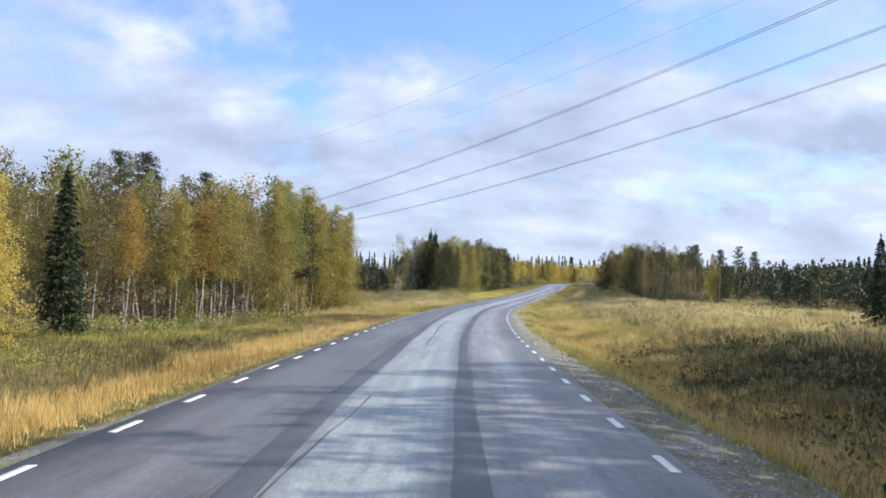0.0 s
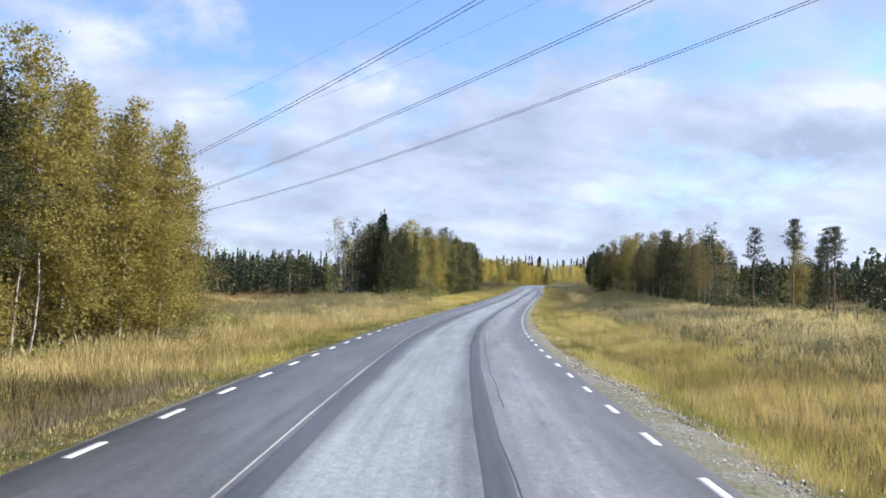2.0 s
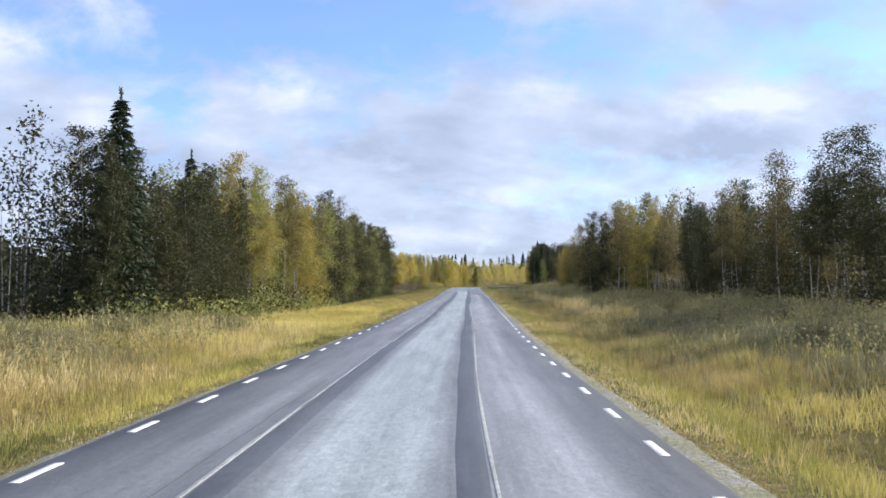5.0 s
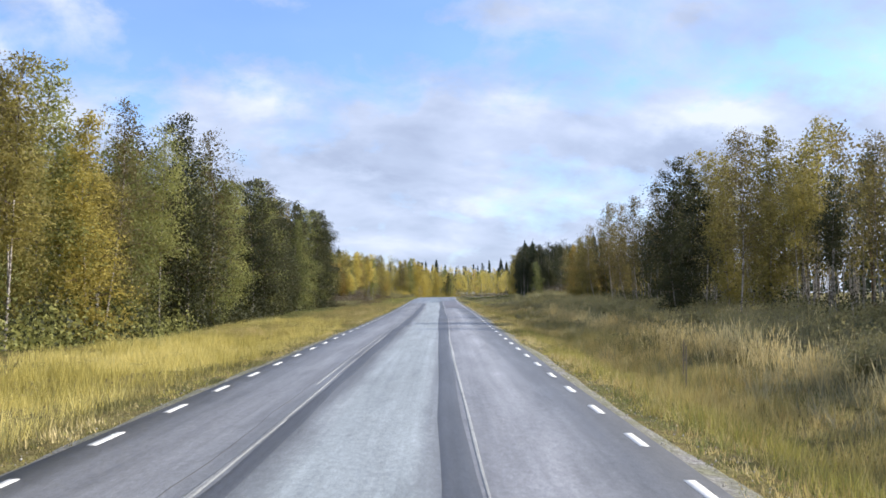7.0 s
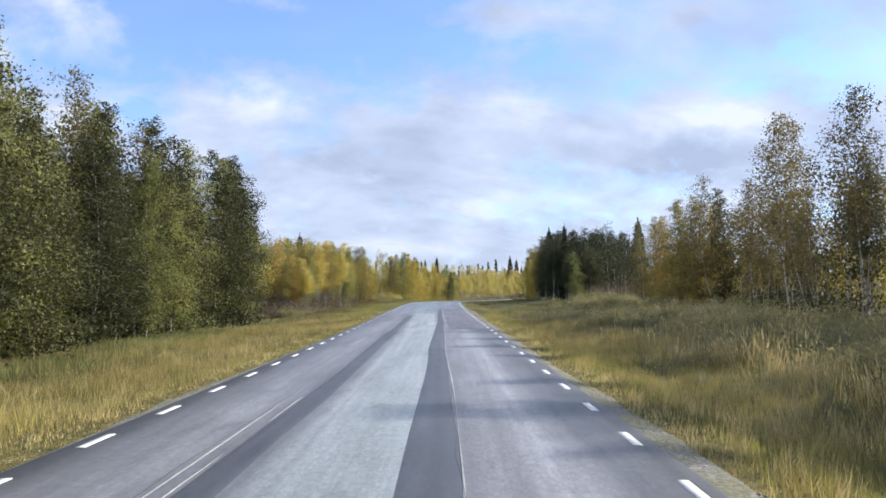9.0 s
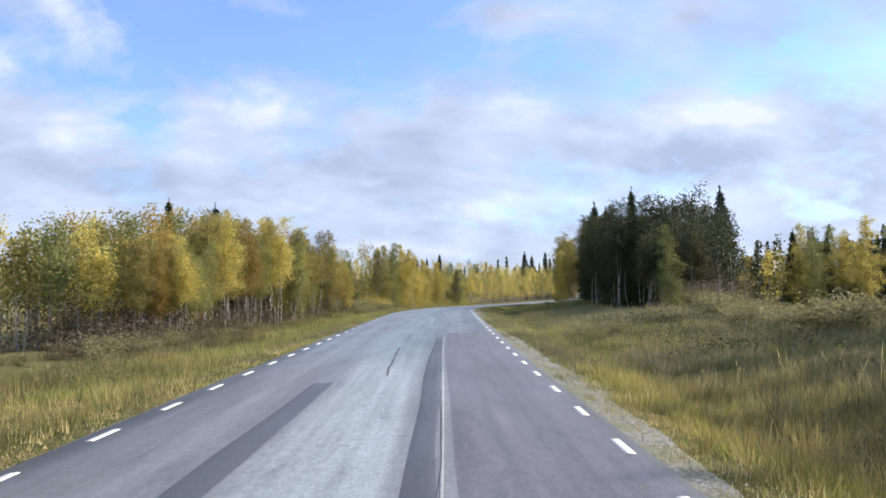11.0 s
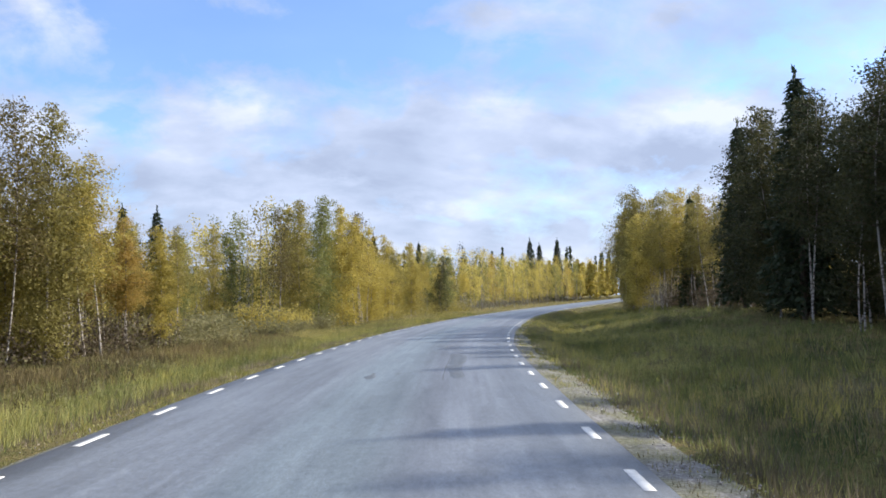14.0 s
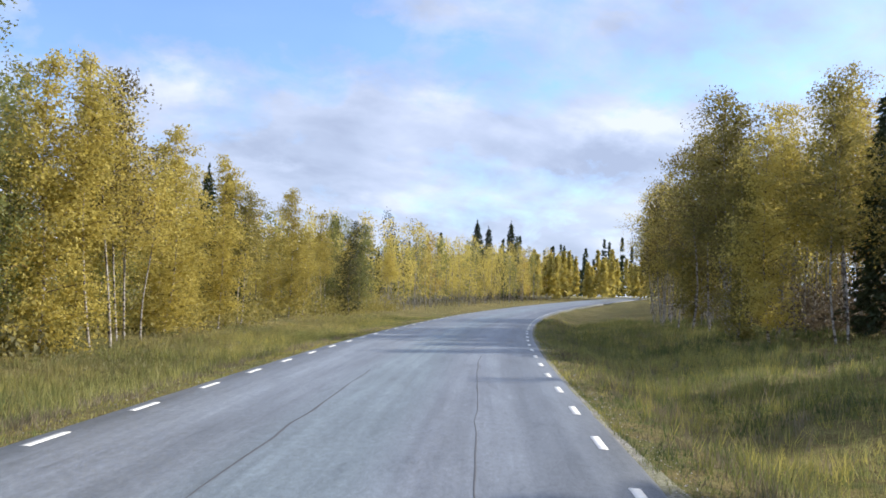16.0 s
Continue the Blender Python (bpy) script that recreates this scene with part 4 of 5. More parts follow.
def back_tree(rng, key, x, y, tall, low=0.16, far=False):
    """A tree deep in the wood, for the joined mass."""
    z = float(level(np.array([x]), np.array([y]))[0])
    k = 240 if far else 800
    if key == "spruce":
        t = rng.uniform(0.05, 1, k)
        r = 1.9 * tall / 11 * (1 - t) ** 0.8 * rng.uniform(0.25, 1, k) ** 0.6
        a = rng.uniform(0, 6.28, k)
        P = np.column_stack([r * np.cos(a), r * np.sin(a), t * tall])
    else:
        n = 40
        c = rng.uniform(low + (0.26 if key == "pine" else 0.0), 0.96, n)
        r = 2.1 * tall / 11 * (0.12 + (1 - c) ** 0.7 * np.minimum(1, 0.5 + 1.6 * c)) * rng.uniform(0.2, 1, n) ** 0.5
        a = rng.uniform(0, 6.28, n)
        C = np.column_stack([r * np.cos(a), r * np.sin(a), c * tall])
        P = C[rng.integers(0, n, k)] + rng.normal(size=(k, 3)).clip(-1.8, 1.8) * (0.33, 0.33, 0.42)
    (FAR if far else BACK)[key].append(P + (x, y, z))
    u = np.linspace(0, 1, 4)
    lean = rng.normal(size=2) * 0.3
    for e in range(1 if key in ("spruce", "pine") else 3):
        ox, oy = (0, 0) if e == 0 else rng.normal(size=2) * 0.8
        lean = lean * (1 if e == 0 else -0.7)
        stem = tube(np.column_stack([x + ox + u * lean[0], y + oy + u * lean[1], z - 0.2 + u * tall * (0.95 if e == 0 else 0.6)]), (0.046 if e == 0 else 0.03) * (1 - u) + 0.012, 5)
        BACK_STEMS["conifer" if key in ("spruce", "pine") else "birch"].append(stem)


PLACED = []


def scatter(rng, count, s0, s1, d0, d1, gap, xy=False, allowed=None):
    """Random places in a strip of the plan, no two nearer than the gap."""
    out = []
    for _ in range(count * 12):
        if len(out) >= count:
            break
        a, b = rng.uniform(s0, s1), rng.uniform(d0, d1)
        if allowed and not allowed(a, b):
            continue
        x, y = (a, b) if xy else on_road(np.array([a]), np.array([b]))[0][:2]
        if all((x - p[0]) ** 2 + (y - p[1]) ** 2 > gap * gap for p in PLACED):
            PLACED.append((x, y))
            out.append((x, y))
    return out


def wood(seed, s0, s1, d0, d1, mix, tall, gap=2.1, front=4.0, deep_gap=2.7, xy=False, fine=True, allowed=None, bare=0.2, low=0.16, far=False):
    """A stand of trees: a front rank of single trees towards the road, joined ranks behind. d0 is the edge towards the road;
    tall is one height or a list of (s, height); bare is the share of birches with bare trunks."""
    rng = np.random.default_rng(seed)
    keys, weights = zip(*mix)
    weights = np.array(weights, float) / sum(weights)
    sign = 1 if d1 > d0 else -1
    bands = [(d0, d1, deep_gap, False)] if xy or not fine else [(d0, d0 + sign * front, gap, True), (d0 + sign * front, d1, deep_gap, False)]
    for a, b, g, single in bands:
        lo, hi = min(a, b), max(a, b)
        count = int(abs(s1 - s0) * (hi - lo) / (g * g * 1.25))
        for x, y in scatter(rng, count, s0, s1, lo, hi, g, xy, allowed):
            key = keys[rng.choice(len(keys), p=weights)]
            top = tall if isinstance(tall, float) else float(np.interp(road_coords([x], [y])[0][0], *zip(*tall)))
            top *= rng.uniform(0.74, 1.07)
            if single:
                form = None if key in ("pine", "spruce", "thin") else int(rng.integers(0, 2)) + (2 if rng.uniform() < bare else 0)
                TREE[key].put(rng, x, y, top / (10.0 if key == "pine" else 11.0), form, (rng.uniform(0.95, 1.4) if form < 2 else rng.uniform(0.95, 1.35)) if form is not None else 1.0)
            else:
                back_tree(rng, key, x, y, top, 0.03 if xy else low, far)


MIX_A = (("olive", 5), ("thin", 1.8), ("green", 1.6), ("dark", 0.8), ("orange", 1.1), ("yellow", 0.5))
MIX_B = (("dark", 2.8), ("thin", 1.6), ("green", 3.6))
MIX_Y = (("yellow", 5), ("olive", 2.6), ("orange", 0.8), ("green", 2.6), ("dark", 0.5))
MIX_R = (("dark", 3), ("thin", 5.5), ("olive", 1.0))
MIX_R3 = (("yellow", 1.8), ("olive", 3.4), ("thin", 3.0), ("dark", 1.4), ("orange", 0.8))
MIX_BOG = (("pine", 5), ("spruce", 1.2), ("dark", 2), ("green", 0.7), ("olive", 0.2))
MIX_BACK = (("dark", 2), ("spruce", 2.4), ("pine", 4))

# single trees with a place of their own
rng1 = np.random.default_rng(1)


def single_trees(*rows):
    """Rows of kind, x, y, height and, for a birch with a bare trunk, True."""
    for key, x, y, tall, *bare in rows:
        PLACED.append((x, y))
        leafy = key in WORD and key != "thin"
        form = int(rng1.integers(0, 2)) + (2 if bare else 0)
        TREE[key].put(rng1, x, y, tall / (10.0 if key == "pine" else 11.0), form if leafy else None, 1.25 if leafy else 1.0)


# left of the road at the start
single_trees(("yellow", -13.6, 23.6, 5.5), ("spruce", -14.6, 30.0, 6.6), ("olive", -10.9, 88.2, 9.2), ("olive", -10.8, 85.6, 10.6),
             ("thin", -12.4, 78.2, 11.7), ("orange", -12.2, 83.6, 11.1), ("olive", -10.6, 82.5, 11.4), ("olive", -11.5, 80.0, 11.7),
             ("pine", -18.7, 48.5, 10.8), ("pine", -18.3, 59.2, 11.4), ("pine", -19.5, 46.1, 10.5), ("pine", -15.5, 160.5, 7.2), ("pine", -17.0, 96.5, 7.9))
# the meadow on the right and the next wood
single_trees(("spruce", -1.7, 153.5, 12.2), ("pine", 36.8, 114.2, 8.7), ("pine", 42.8, 135.6, 9.6), ("pine", 40.0, 113.0, 8.1),
             ("pine", 50.0, 131.5, 9.7), ("pine", 60.5, 152.0, 9.7), ("olive", 44.8, 128.8, 8.6), ("dark", 43.9, 123.5, 7.2),
             ("dark", 53.4, 221.4, 13.0), ("dark", 41.1, 200.3, 10.6), ("dark", 42.6, 202.6, 10.4), ("thin", 41.8, 194.4, 11.0), ("thin", 52.6, 226.4, 12.6), ("thin", 52.4, 230.3, 11.6), ("spruce", 23.0, 41.0, 5.0), ("thin", 52.0, 235.8, 11.2),
             ("spruce", -3.2, 185.4, 15.0), ("pine", 55.4, 200.2, 10.9))
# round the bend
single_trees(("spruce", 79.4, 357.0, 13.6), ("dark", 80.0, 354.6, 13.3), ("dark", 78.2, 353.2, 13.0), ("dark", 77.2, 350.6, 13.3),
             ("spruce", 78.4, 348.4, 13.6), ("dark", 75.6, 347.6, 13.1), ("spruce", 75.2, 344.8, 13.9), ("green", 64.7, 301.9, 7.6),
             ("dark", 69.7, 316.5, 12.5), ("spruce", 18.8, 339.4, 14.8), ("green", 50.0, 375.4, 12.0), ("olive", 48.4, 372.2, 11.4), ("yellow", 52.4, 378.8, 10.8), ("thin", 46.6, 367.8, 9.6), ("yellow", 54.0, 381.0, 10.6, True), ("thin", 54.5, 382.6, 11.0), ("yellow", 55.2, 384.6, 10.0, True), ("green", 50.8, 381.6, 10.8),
             ("olive", 84.6, 384.4, 13.6, True), ("thin", 86.2, 386.6, 13.9), ("yellow", 87.6, 380.2, 12.8, True), ("yellow", 88.6, 385.2, 13.6, True), ("olive", 86.0, 389.0, 13.4, True), ("orange", 90.4, 382.4, 12.8, True), ("yellow", 82.0, 379.0, 10.3),
             ("spruce", 91.9, 340.2, 16.0), ("spruce", 86.9, 377.2, 11.3), ("spruce", 26.5, 316.9, 11.5), ("spruce", 34.0, 375.5, 10.6),
             ("spruce", 36.6, 376.2, 10.4))
# far down the road
single_trees(("spruce", 57.6, 409.0, 11.0), ("spruce", 59.1, 409.8, 11.1), ("spruce", 114.0, 510.1, 17.0), ("spruce", 117.0, 511.0, 16.0),
             ("spruce", 120.9, 507.5, 17.0), ("spruce", 84.9, 520.0, 17.6))

wood(11, 6, 70, -14.5, -28, MIX_A, [(6, 6.2), (30, 7.6), (44, 10.0), (62, 11.6), (70, 12.2)], 2.1, 3.6, 2.1, bare=0.8, low=0.26)
wood(10, 70, 88, -14.8, -28, (("olive", 6), ("thin", 2.5), ("dark", 0.8), ("orange", 1.6)), 13.0, 1.8, 3.6, 1.9, bare=0.1)
# the shaded near end of the wood, darkened through its leaf colour
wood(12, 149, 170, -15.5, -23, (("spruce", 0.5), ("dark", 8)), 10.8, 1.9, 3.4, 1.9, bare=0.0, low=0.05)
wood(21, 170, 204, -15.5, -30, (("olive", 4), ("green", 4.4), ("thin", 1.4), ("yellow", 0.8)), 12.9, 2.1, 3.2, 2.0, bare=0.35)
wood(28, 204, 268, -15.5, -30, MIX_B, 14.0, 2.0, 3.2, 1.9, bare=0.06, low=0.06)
wood(30, 326, 353, -14.5, -17.5, (("olive", 4), ("yellow", 3), ("thin", 1), ("orange", 2.6)), [(326, 10.4), (340, 10.2), (346, 8.2), (353, 7.4)], 1.5, 3.0, bare=0.8)
wood(13, 290, 352, -14.5, -28, (("olive", 5), ("yellow", 1.6), ("green", 1.6), ("orange", 2.2)), [(290, 7.6), (304, 9.4), (325, 10.8), (338, 9.8), (346, 8.2), (352, 8.2)], 1.7, 3.6, 1.8, bare=0.9, low=0.42)
wood(14, 376, 397, -13.0, -28, (("olive", 2.4), ("green", 2), ("yellow", 6)), [(376, 11.4), (386, 11.8), (390, 10.8), (397, 10.0)], 2.3, bare=0.3)
wood(24, 397, 440, -13.5, -28, MIX_Y, 9.6, 3.3, bare=0.5)
wood(22, 440, 545, -13.5, -26, MIX_Y, 11.4, fine=False)
wood(15, -45, 34, 10.5, 28, MIX_B, [(-45, 9.4), (8, 9.4), (24, 11.0), (34, 11.4)], deep_gap=1.8, fine=False, far=True, allowed=lambda a, b: b > 0.63 * a + 3.4)
# shade of this backlit wood is in the dark leaf mix
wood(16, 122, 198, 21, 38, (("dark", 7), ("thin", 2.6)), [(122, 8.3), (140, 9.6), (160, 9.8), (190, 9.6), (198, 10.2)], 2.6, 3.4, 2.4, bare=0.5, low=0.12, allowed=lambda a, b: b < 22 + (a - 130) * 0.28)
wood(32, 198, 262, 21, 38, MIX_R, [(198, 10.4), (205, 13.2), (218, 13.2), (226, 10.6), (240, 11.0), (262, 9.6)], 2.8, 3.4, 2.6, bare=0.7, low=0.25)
# likewise kept dark by leaf colour, for its shaded roadside face
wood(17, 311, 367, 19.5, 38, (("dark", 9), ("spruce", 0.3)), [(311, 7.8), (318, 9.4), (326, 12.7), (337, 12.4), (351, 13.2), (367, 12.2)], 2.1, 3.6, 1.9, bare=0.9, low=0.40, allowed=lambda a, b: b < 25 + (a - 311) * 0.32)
wood(29, 285, 390, 42, 62, (("spruce", 2), ("dark", 3), ("yellow", 1), ("olive", 1.5)), 8.6, deep_gap=3.2, fine=False, low=0.06, far=True)
wood(31, 335, 420, -42, -58, (("olive", 3), ("yellow", 2), ("spruce", 1), ("green", 2)), 8.6, deep_gap=3.2, fine=False, low=0.05, far=True)
wood(33, 294, 330, 36, 46, (("spruce", 3), ("green", 2), ("yellow", 1), ("dark", 1)), 8.8, 2.6, fine=True)
wood(34, 250, 276, 20, 30, (("olive", 3), ("orange", 2), ("thin", 3)), 9.2, 2.6, bare=0.5)
wood(26, 372, 389, 19, 32, (("yellow", 4), ("olive", 3), ("thin", 1.5)), 10.2, 2.7, bare=0.9)
wood(25, 350, 376, -20, -36, MIX_Y, 8.4, 3.2, bare=0.6)
wood(18, 388, 428, 13.5, 32, MIX_R3, [(388, 12.4), (404, 12.8), (416, 12.2), (428, 11.8)], 2.5, bare=0.9, low=0.36)
wood(23, 428, 530, 14.5, 30, MIX_R3, 12.0, fine=False)
ragged = lambda a, b: math.sin(a * 0.09 + 1.3 * math.sin(b * 0.06)) + math.sin(b * 0.075 + 0.9 * math.sin(a * 0.05)) > -0.75
wood(19, 46, 150, 112, 235, MIX_BACK, 7.2, deep_gap=3.2, xy=True, far=True, allowed=lambda a, b: ragged(a, b) and a > 0.30 * b + 11)
wood(20, -130, -14, 162, 228, MIX_BOG, 6.9, deep_gap=3.0, xy=True, far=True, allowed=lambda a, b: b > 167 + 0.15 * max(0.0, -20 - a))

rng2 = np.random.default_rng(2)
for key, spots, size in [(k, v, 0.205) for k, v in BACK.items()] + [(k, v, 0.46) for k, v in FAR.items()]:
    if spots:
        v, f = leaves(rng2, np.concatenate(spots), size, size * 0.76)
        word = WORD.get(key, "dark " + key) + (" birch leaves" if key in WORD else " needles")
        tagged(new("wood_foliage", mesh_from("wood_foliage", v, f, LEAF[key])), "dense " + word + " deep in the wood", "foliage", kind="stuff")
for key, stems in BACK_STEMS.items():
    v, f = joined(stems)
    tagged(new("wood_trunks", mesh_from("wood_trunks", v, f, BARK_BIRCH if key == "birch" else BARK_PINE, True)), "many thin " + key + " trunks deep in the wood", "trunks", kind="stuff")


def far_forest(name, label, seed, count, region, leaf, tall):
    """Distant woods, too far to tell trees apart: one mesh."""
    rng = np.random.default_rng(seed)
    x0, x1, y0, y1 = region
    P = []
    for _ in range(count):
        x, y = rng.uniform(x0, x1), rng.uniform(y0, y1)
        H, w = tall * rng.uniform(0.7, 1.15), rng.uniform(1.2, 1.9)
        z = float(level(np.array([x]), np.array([y]))[0])
        k = 150
        t = rng.uniform(0.1, 1, k)
        r = w * (1 - t) ** 0.7 * rng.uniform(0.3, 1, k)
        a = rng.uniform(0, 6.28, k)
        P.append(np.column_stack([x + r * np.cos(a), y + r * np.sin(a), z + t * H]))
    v, f = leaves(rng, np.concatenate(P), 1.15, 0.75)
    tagged(new(name, mesh_from(name, v, f, leaf)), label, "forest", kind="stuff")


far_forest("far_forest", "distant dark conifer wood on the skyline", 31, 380, (-170, 260, 560, 680), NEEDLE_SPRUCE, 16.5)
far_forest("far_forest", "distant yellow birch wood in front of conifers", 32, 260, (40, 230, 500, 560), LEAF_YELLOW, 10.0)
far_forest("far_forest", "distant dark conifer wood beyond the field", 33, 260, (-330, -90, 270, 380), NEEDLE_PINE, 12.0)
far_forest("far_forest", "distant dark conifer wood far beyond the field", 35, 420, (-420, -170, -40, 620), NEEDLE_PINE, 11.0)
far_forest("far_forest", "distant dark conifer wood far beyond the meadow", 36, 420, (215, 460, -20, 560), NEEDLE_SPRUCE, 11.0)
far_forest("far_forest", "distant dark conifer wood beyond the meadow", 34, 260, (140, 300, 90, 380), NEEDLE_SPRUCE, 12.0)


# ---- undergrowth ----
def bushes(seed, s0, s1, d0, d1, count, key="green", size=1.0):
    rng = np.random.default_rng(seed)
    for _ in range(count):
        s, d = rng.uniform(s0, s1), rng.uniform(min(d0, d1), max(d0, d1))
        x, y, _z = on_road(np.array([s]), np.array([d]))[0]
        BUSH[key].put(rng, x, y, size * rng.uniform(0.5, 1.3), wide=rng.uniform(0.9, 1.5))


def undergrowth(seed, s0, s1, d0, d1, count, mat, tall, size=0.19):
    """Leafy scrub between the trunks, joined."""
    rng = np.random.default_rng(seed)
    n = max(count * 2 // 45, 1)
    P = on_road(rng.uniform(s0, s1, n), rng.uniform(min(d0, d1), max(d0, d1), n))
    P[:, 2] = level(P[:, 0], P[:, 1])
    H = 0.9 * tall * rng.uniform(0.35, 1.1, n)
    at = np.repeat(P, 45, 0) + rng.normal(size=(n * 45, 3)).clip(-1.7, 1.7) * (0.6, 0.6, 0.0)
    at[:, 2] += np.repeat(H, 45) * rng.beta(1.1, 1.5, n * 45)
    v, f = leaves(rng, at, size, size * 0.7)
    tagged(new("undergrowth", mesh_from("undergrowth", v, f, mat)), "leafy scrub and saplings under the trees", "undergrowth", kind="stuff")


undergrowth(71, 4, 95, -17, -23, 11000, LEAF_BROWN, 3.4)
undergrowth(72, 4, 95, -14.0, -18, 3500, LEAF_GREEN, 1.1)
# the dark-leaved scrub under these woods has the shade between trunks in its colour
undergrowth(73, 148, 270, -14.6, -19, 12000, LEAF_DARK_SHADED, 3.0)
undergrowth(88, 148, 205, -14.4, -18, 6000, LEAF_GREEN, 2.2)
undergrowth(74, 148, 274, -16, -24, 9000, LEAF_DARK_SHADED, 3.6)
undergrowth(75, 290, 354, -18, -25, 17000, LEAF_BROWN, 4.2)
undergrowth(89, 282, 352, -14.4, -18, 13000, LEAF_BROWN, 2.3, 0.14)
undergrowth(87, 298, 354, -15, -19, 4000, LEAF_BUSH, 0.9, 0.16)
undergrowth(76, 350, 382, -12.5, -22, 9000, LEAF_BUSH, 2.0)
undergrowth(77, 376, 440, -12.6, -22, 10000, LEAF_OLIVE, 2.4)
# dark leaf colour stands in for shade below the right wood
undergrowth(78, 118, 264, 22, 32, 10000, LEAF_DARK_SHADED, 2.2)
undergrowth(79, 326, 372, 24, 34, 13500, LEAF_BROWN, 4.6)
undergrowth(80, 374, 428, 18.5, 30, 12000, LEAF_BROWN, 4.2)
undergrowth(81, 130, 264, 11.5, 21, 26000, LEAF_BUSH, 1.1, 0.10)
undergrowth(82, 100, 152, -10, -24, 16000, LEAF_BUSH, 1.2, 0.11)
undergrowth(83, 30, 110, 13, 30, 1600, LEAF_BUSH, 0.9, 0.15)
# low dark leaves that add to the hollow's tree shade by colour
undergrowth(84, 2, 34, 7, 13.5, 2500, LEAF_DARK_SHADED, 0.5, 0.12)
undergrowth(85, 2, 34, 6.5, 13, 5000, LEAF_BUSH, 0.45, 0.12)
undergrowth(86, 6, 95, -9, -14, 4500, LEAF_GREEN, 0.35, 0.10)
undergrowth(90, 262, 425, 7.0, 17, 7000, LEAF_GREEN, 0.5, 0.09)
undergrowth(91, 262, 425, -6.5, -12, 5000, LEAF_BUSH, 0.55, 0.09)
undergrowth(92, 270, 294, 9.8, 15.5, 3400, LEAF_DARK_SHADED, 0.85, 0.09)
bushes(41, 5, 95, -12.8, -15, 34, size=0.9)
bushes(42, 100, 152, -10, -22, 60, size=1.0)
bushes(43, 268, 300, -13, -20, 26, size=1.0)
bushes(44, 345, 378, -11.5, -18, 30, size=1.3)
bushes(45, 345, 378, -12.5, -18, 4, "yellow", 1.0)
bushes(46, 130, 265, 11.5, 21, 96, size=1.15)
bushes(47, 30, 110, 14, 34, 24, size=0.8)
bushes(48, 268, 312, 16, 30, 18, size=1.0)
bushes(49, 360, 378, 12, 22, 8, size=0.8)
bushes(51, 274, 290, 12.5, 21, 18, size=1.5)
bushes(52, 302, 322, 20, 30, 14, size=1.9)
bushes(50, 272, 282, 9.5, 16, 9, size=0.9)
bushes(39, 278, 300, -13, -15.5, 10, size=1.1)


def patches(x, y, size, seed):
    """Smooth random patches from 0 to 1, about size metres across."""
    grid = np.random.default_rng(900 + seed).uniform(size=(97, 97))
    u, v = np.mod(x / size, 96), np.mod(y / size, 96)
    i, j = u.astype(int), v.astype(int)
    f, h = u - i, v - j
    f, h = f * f * (3 - 2 * f), h * h * (3 - 2 * h)
    return (grid[i, j] * (1 - f) + grid[i + 1, j] * f) * (1 - h) + (grid[i, j + 1] * (1 - f) + grid[i + 1, j + 1] * f) * h


def grass(name, label, seed, count, s0, s1, line, wide, tall, mat, per=6, width=0.009, thin=0.3, heads=False):
    """Tufts of single blades in a band beside the road, thick in patches, joined into one. line is the band's middle."""
    rng = np.random.default_rng(seed)
    s = rng.uniform(s0, s1, count)
    sign = 1 if along(line, s[:1])[0] > 0 else -1
    off = np.abs(along(line, s)) + wide * rng.normal(size=count).clip(-1.9, 1.9) + 0.6 * wide * (patches(s, 0 * s, 9.0, seed + 1) - 0.5)
    d = sign * np.maximum(off, EDGE + 0.08 + 0.12 * rng.uniform(size=count))
    P = on_road(s, d)
    clump = 0.6 * patches(P[:, 0], P[:, 1], 2.6, seed) + 0.4 * patches(P[:, 0], P[:, 1], 0.8, seed + 3)
    keep = clump > thin + 0.22 * rng.normal(size=count)
    P, clump, d = P[keep], clump[keep], d[keep]
    P[:, 2] = level(P[:, 0], P[:, 1]) - 0.02
    n = len(P)
    grow = 0.88 * tall * (0.3 + 1.35 * clump) * rng.uniform(0.6, 1.2, n) * np.clip((np.abs(d) - EDGE) / 1.4, 0.35, 1)
    base = np.repeat(P, per, 0) + np.column_stack([rng.normal(size=(n * per, 2)) * 0.08, np.zeros(n * per)])
    h = np.repeat(grow, per) * rng.uniform(0.5, 1.15, n * per)
    az = rng.uniform(0, 6.28, n * per)
    side = np.column_stack([np.cos(az), np.sin(az), 0 * az])
    w = width * rng.uniform(0.6, 1.5, (n * per, 1))
    bend = np.repeat(rng.normal(size=(n, 2)) * 0.16, per, 0) + rng.normal(size=(n * per, 2)) * 0.22
    tip = base + np.column_stack([bend * h[:, None], h])
    V = np.stack([base - side * w, base + side * w, tip], 1)
    if heads:
        low = base + (tip - base) * 0.80
        V = np.concatenate([V, np.stack([low - side * 0.013, low + side * 0.013, tip + (tip - base) * 0.10], 1)])
    V = V.reshape(-1, 3)
    tagged(new(name, mesh_from(name, V, np.arange(len(V)).reshape(-1, 3), mat)), label, "grass", kind="stuff")


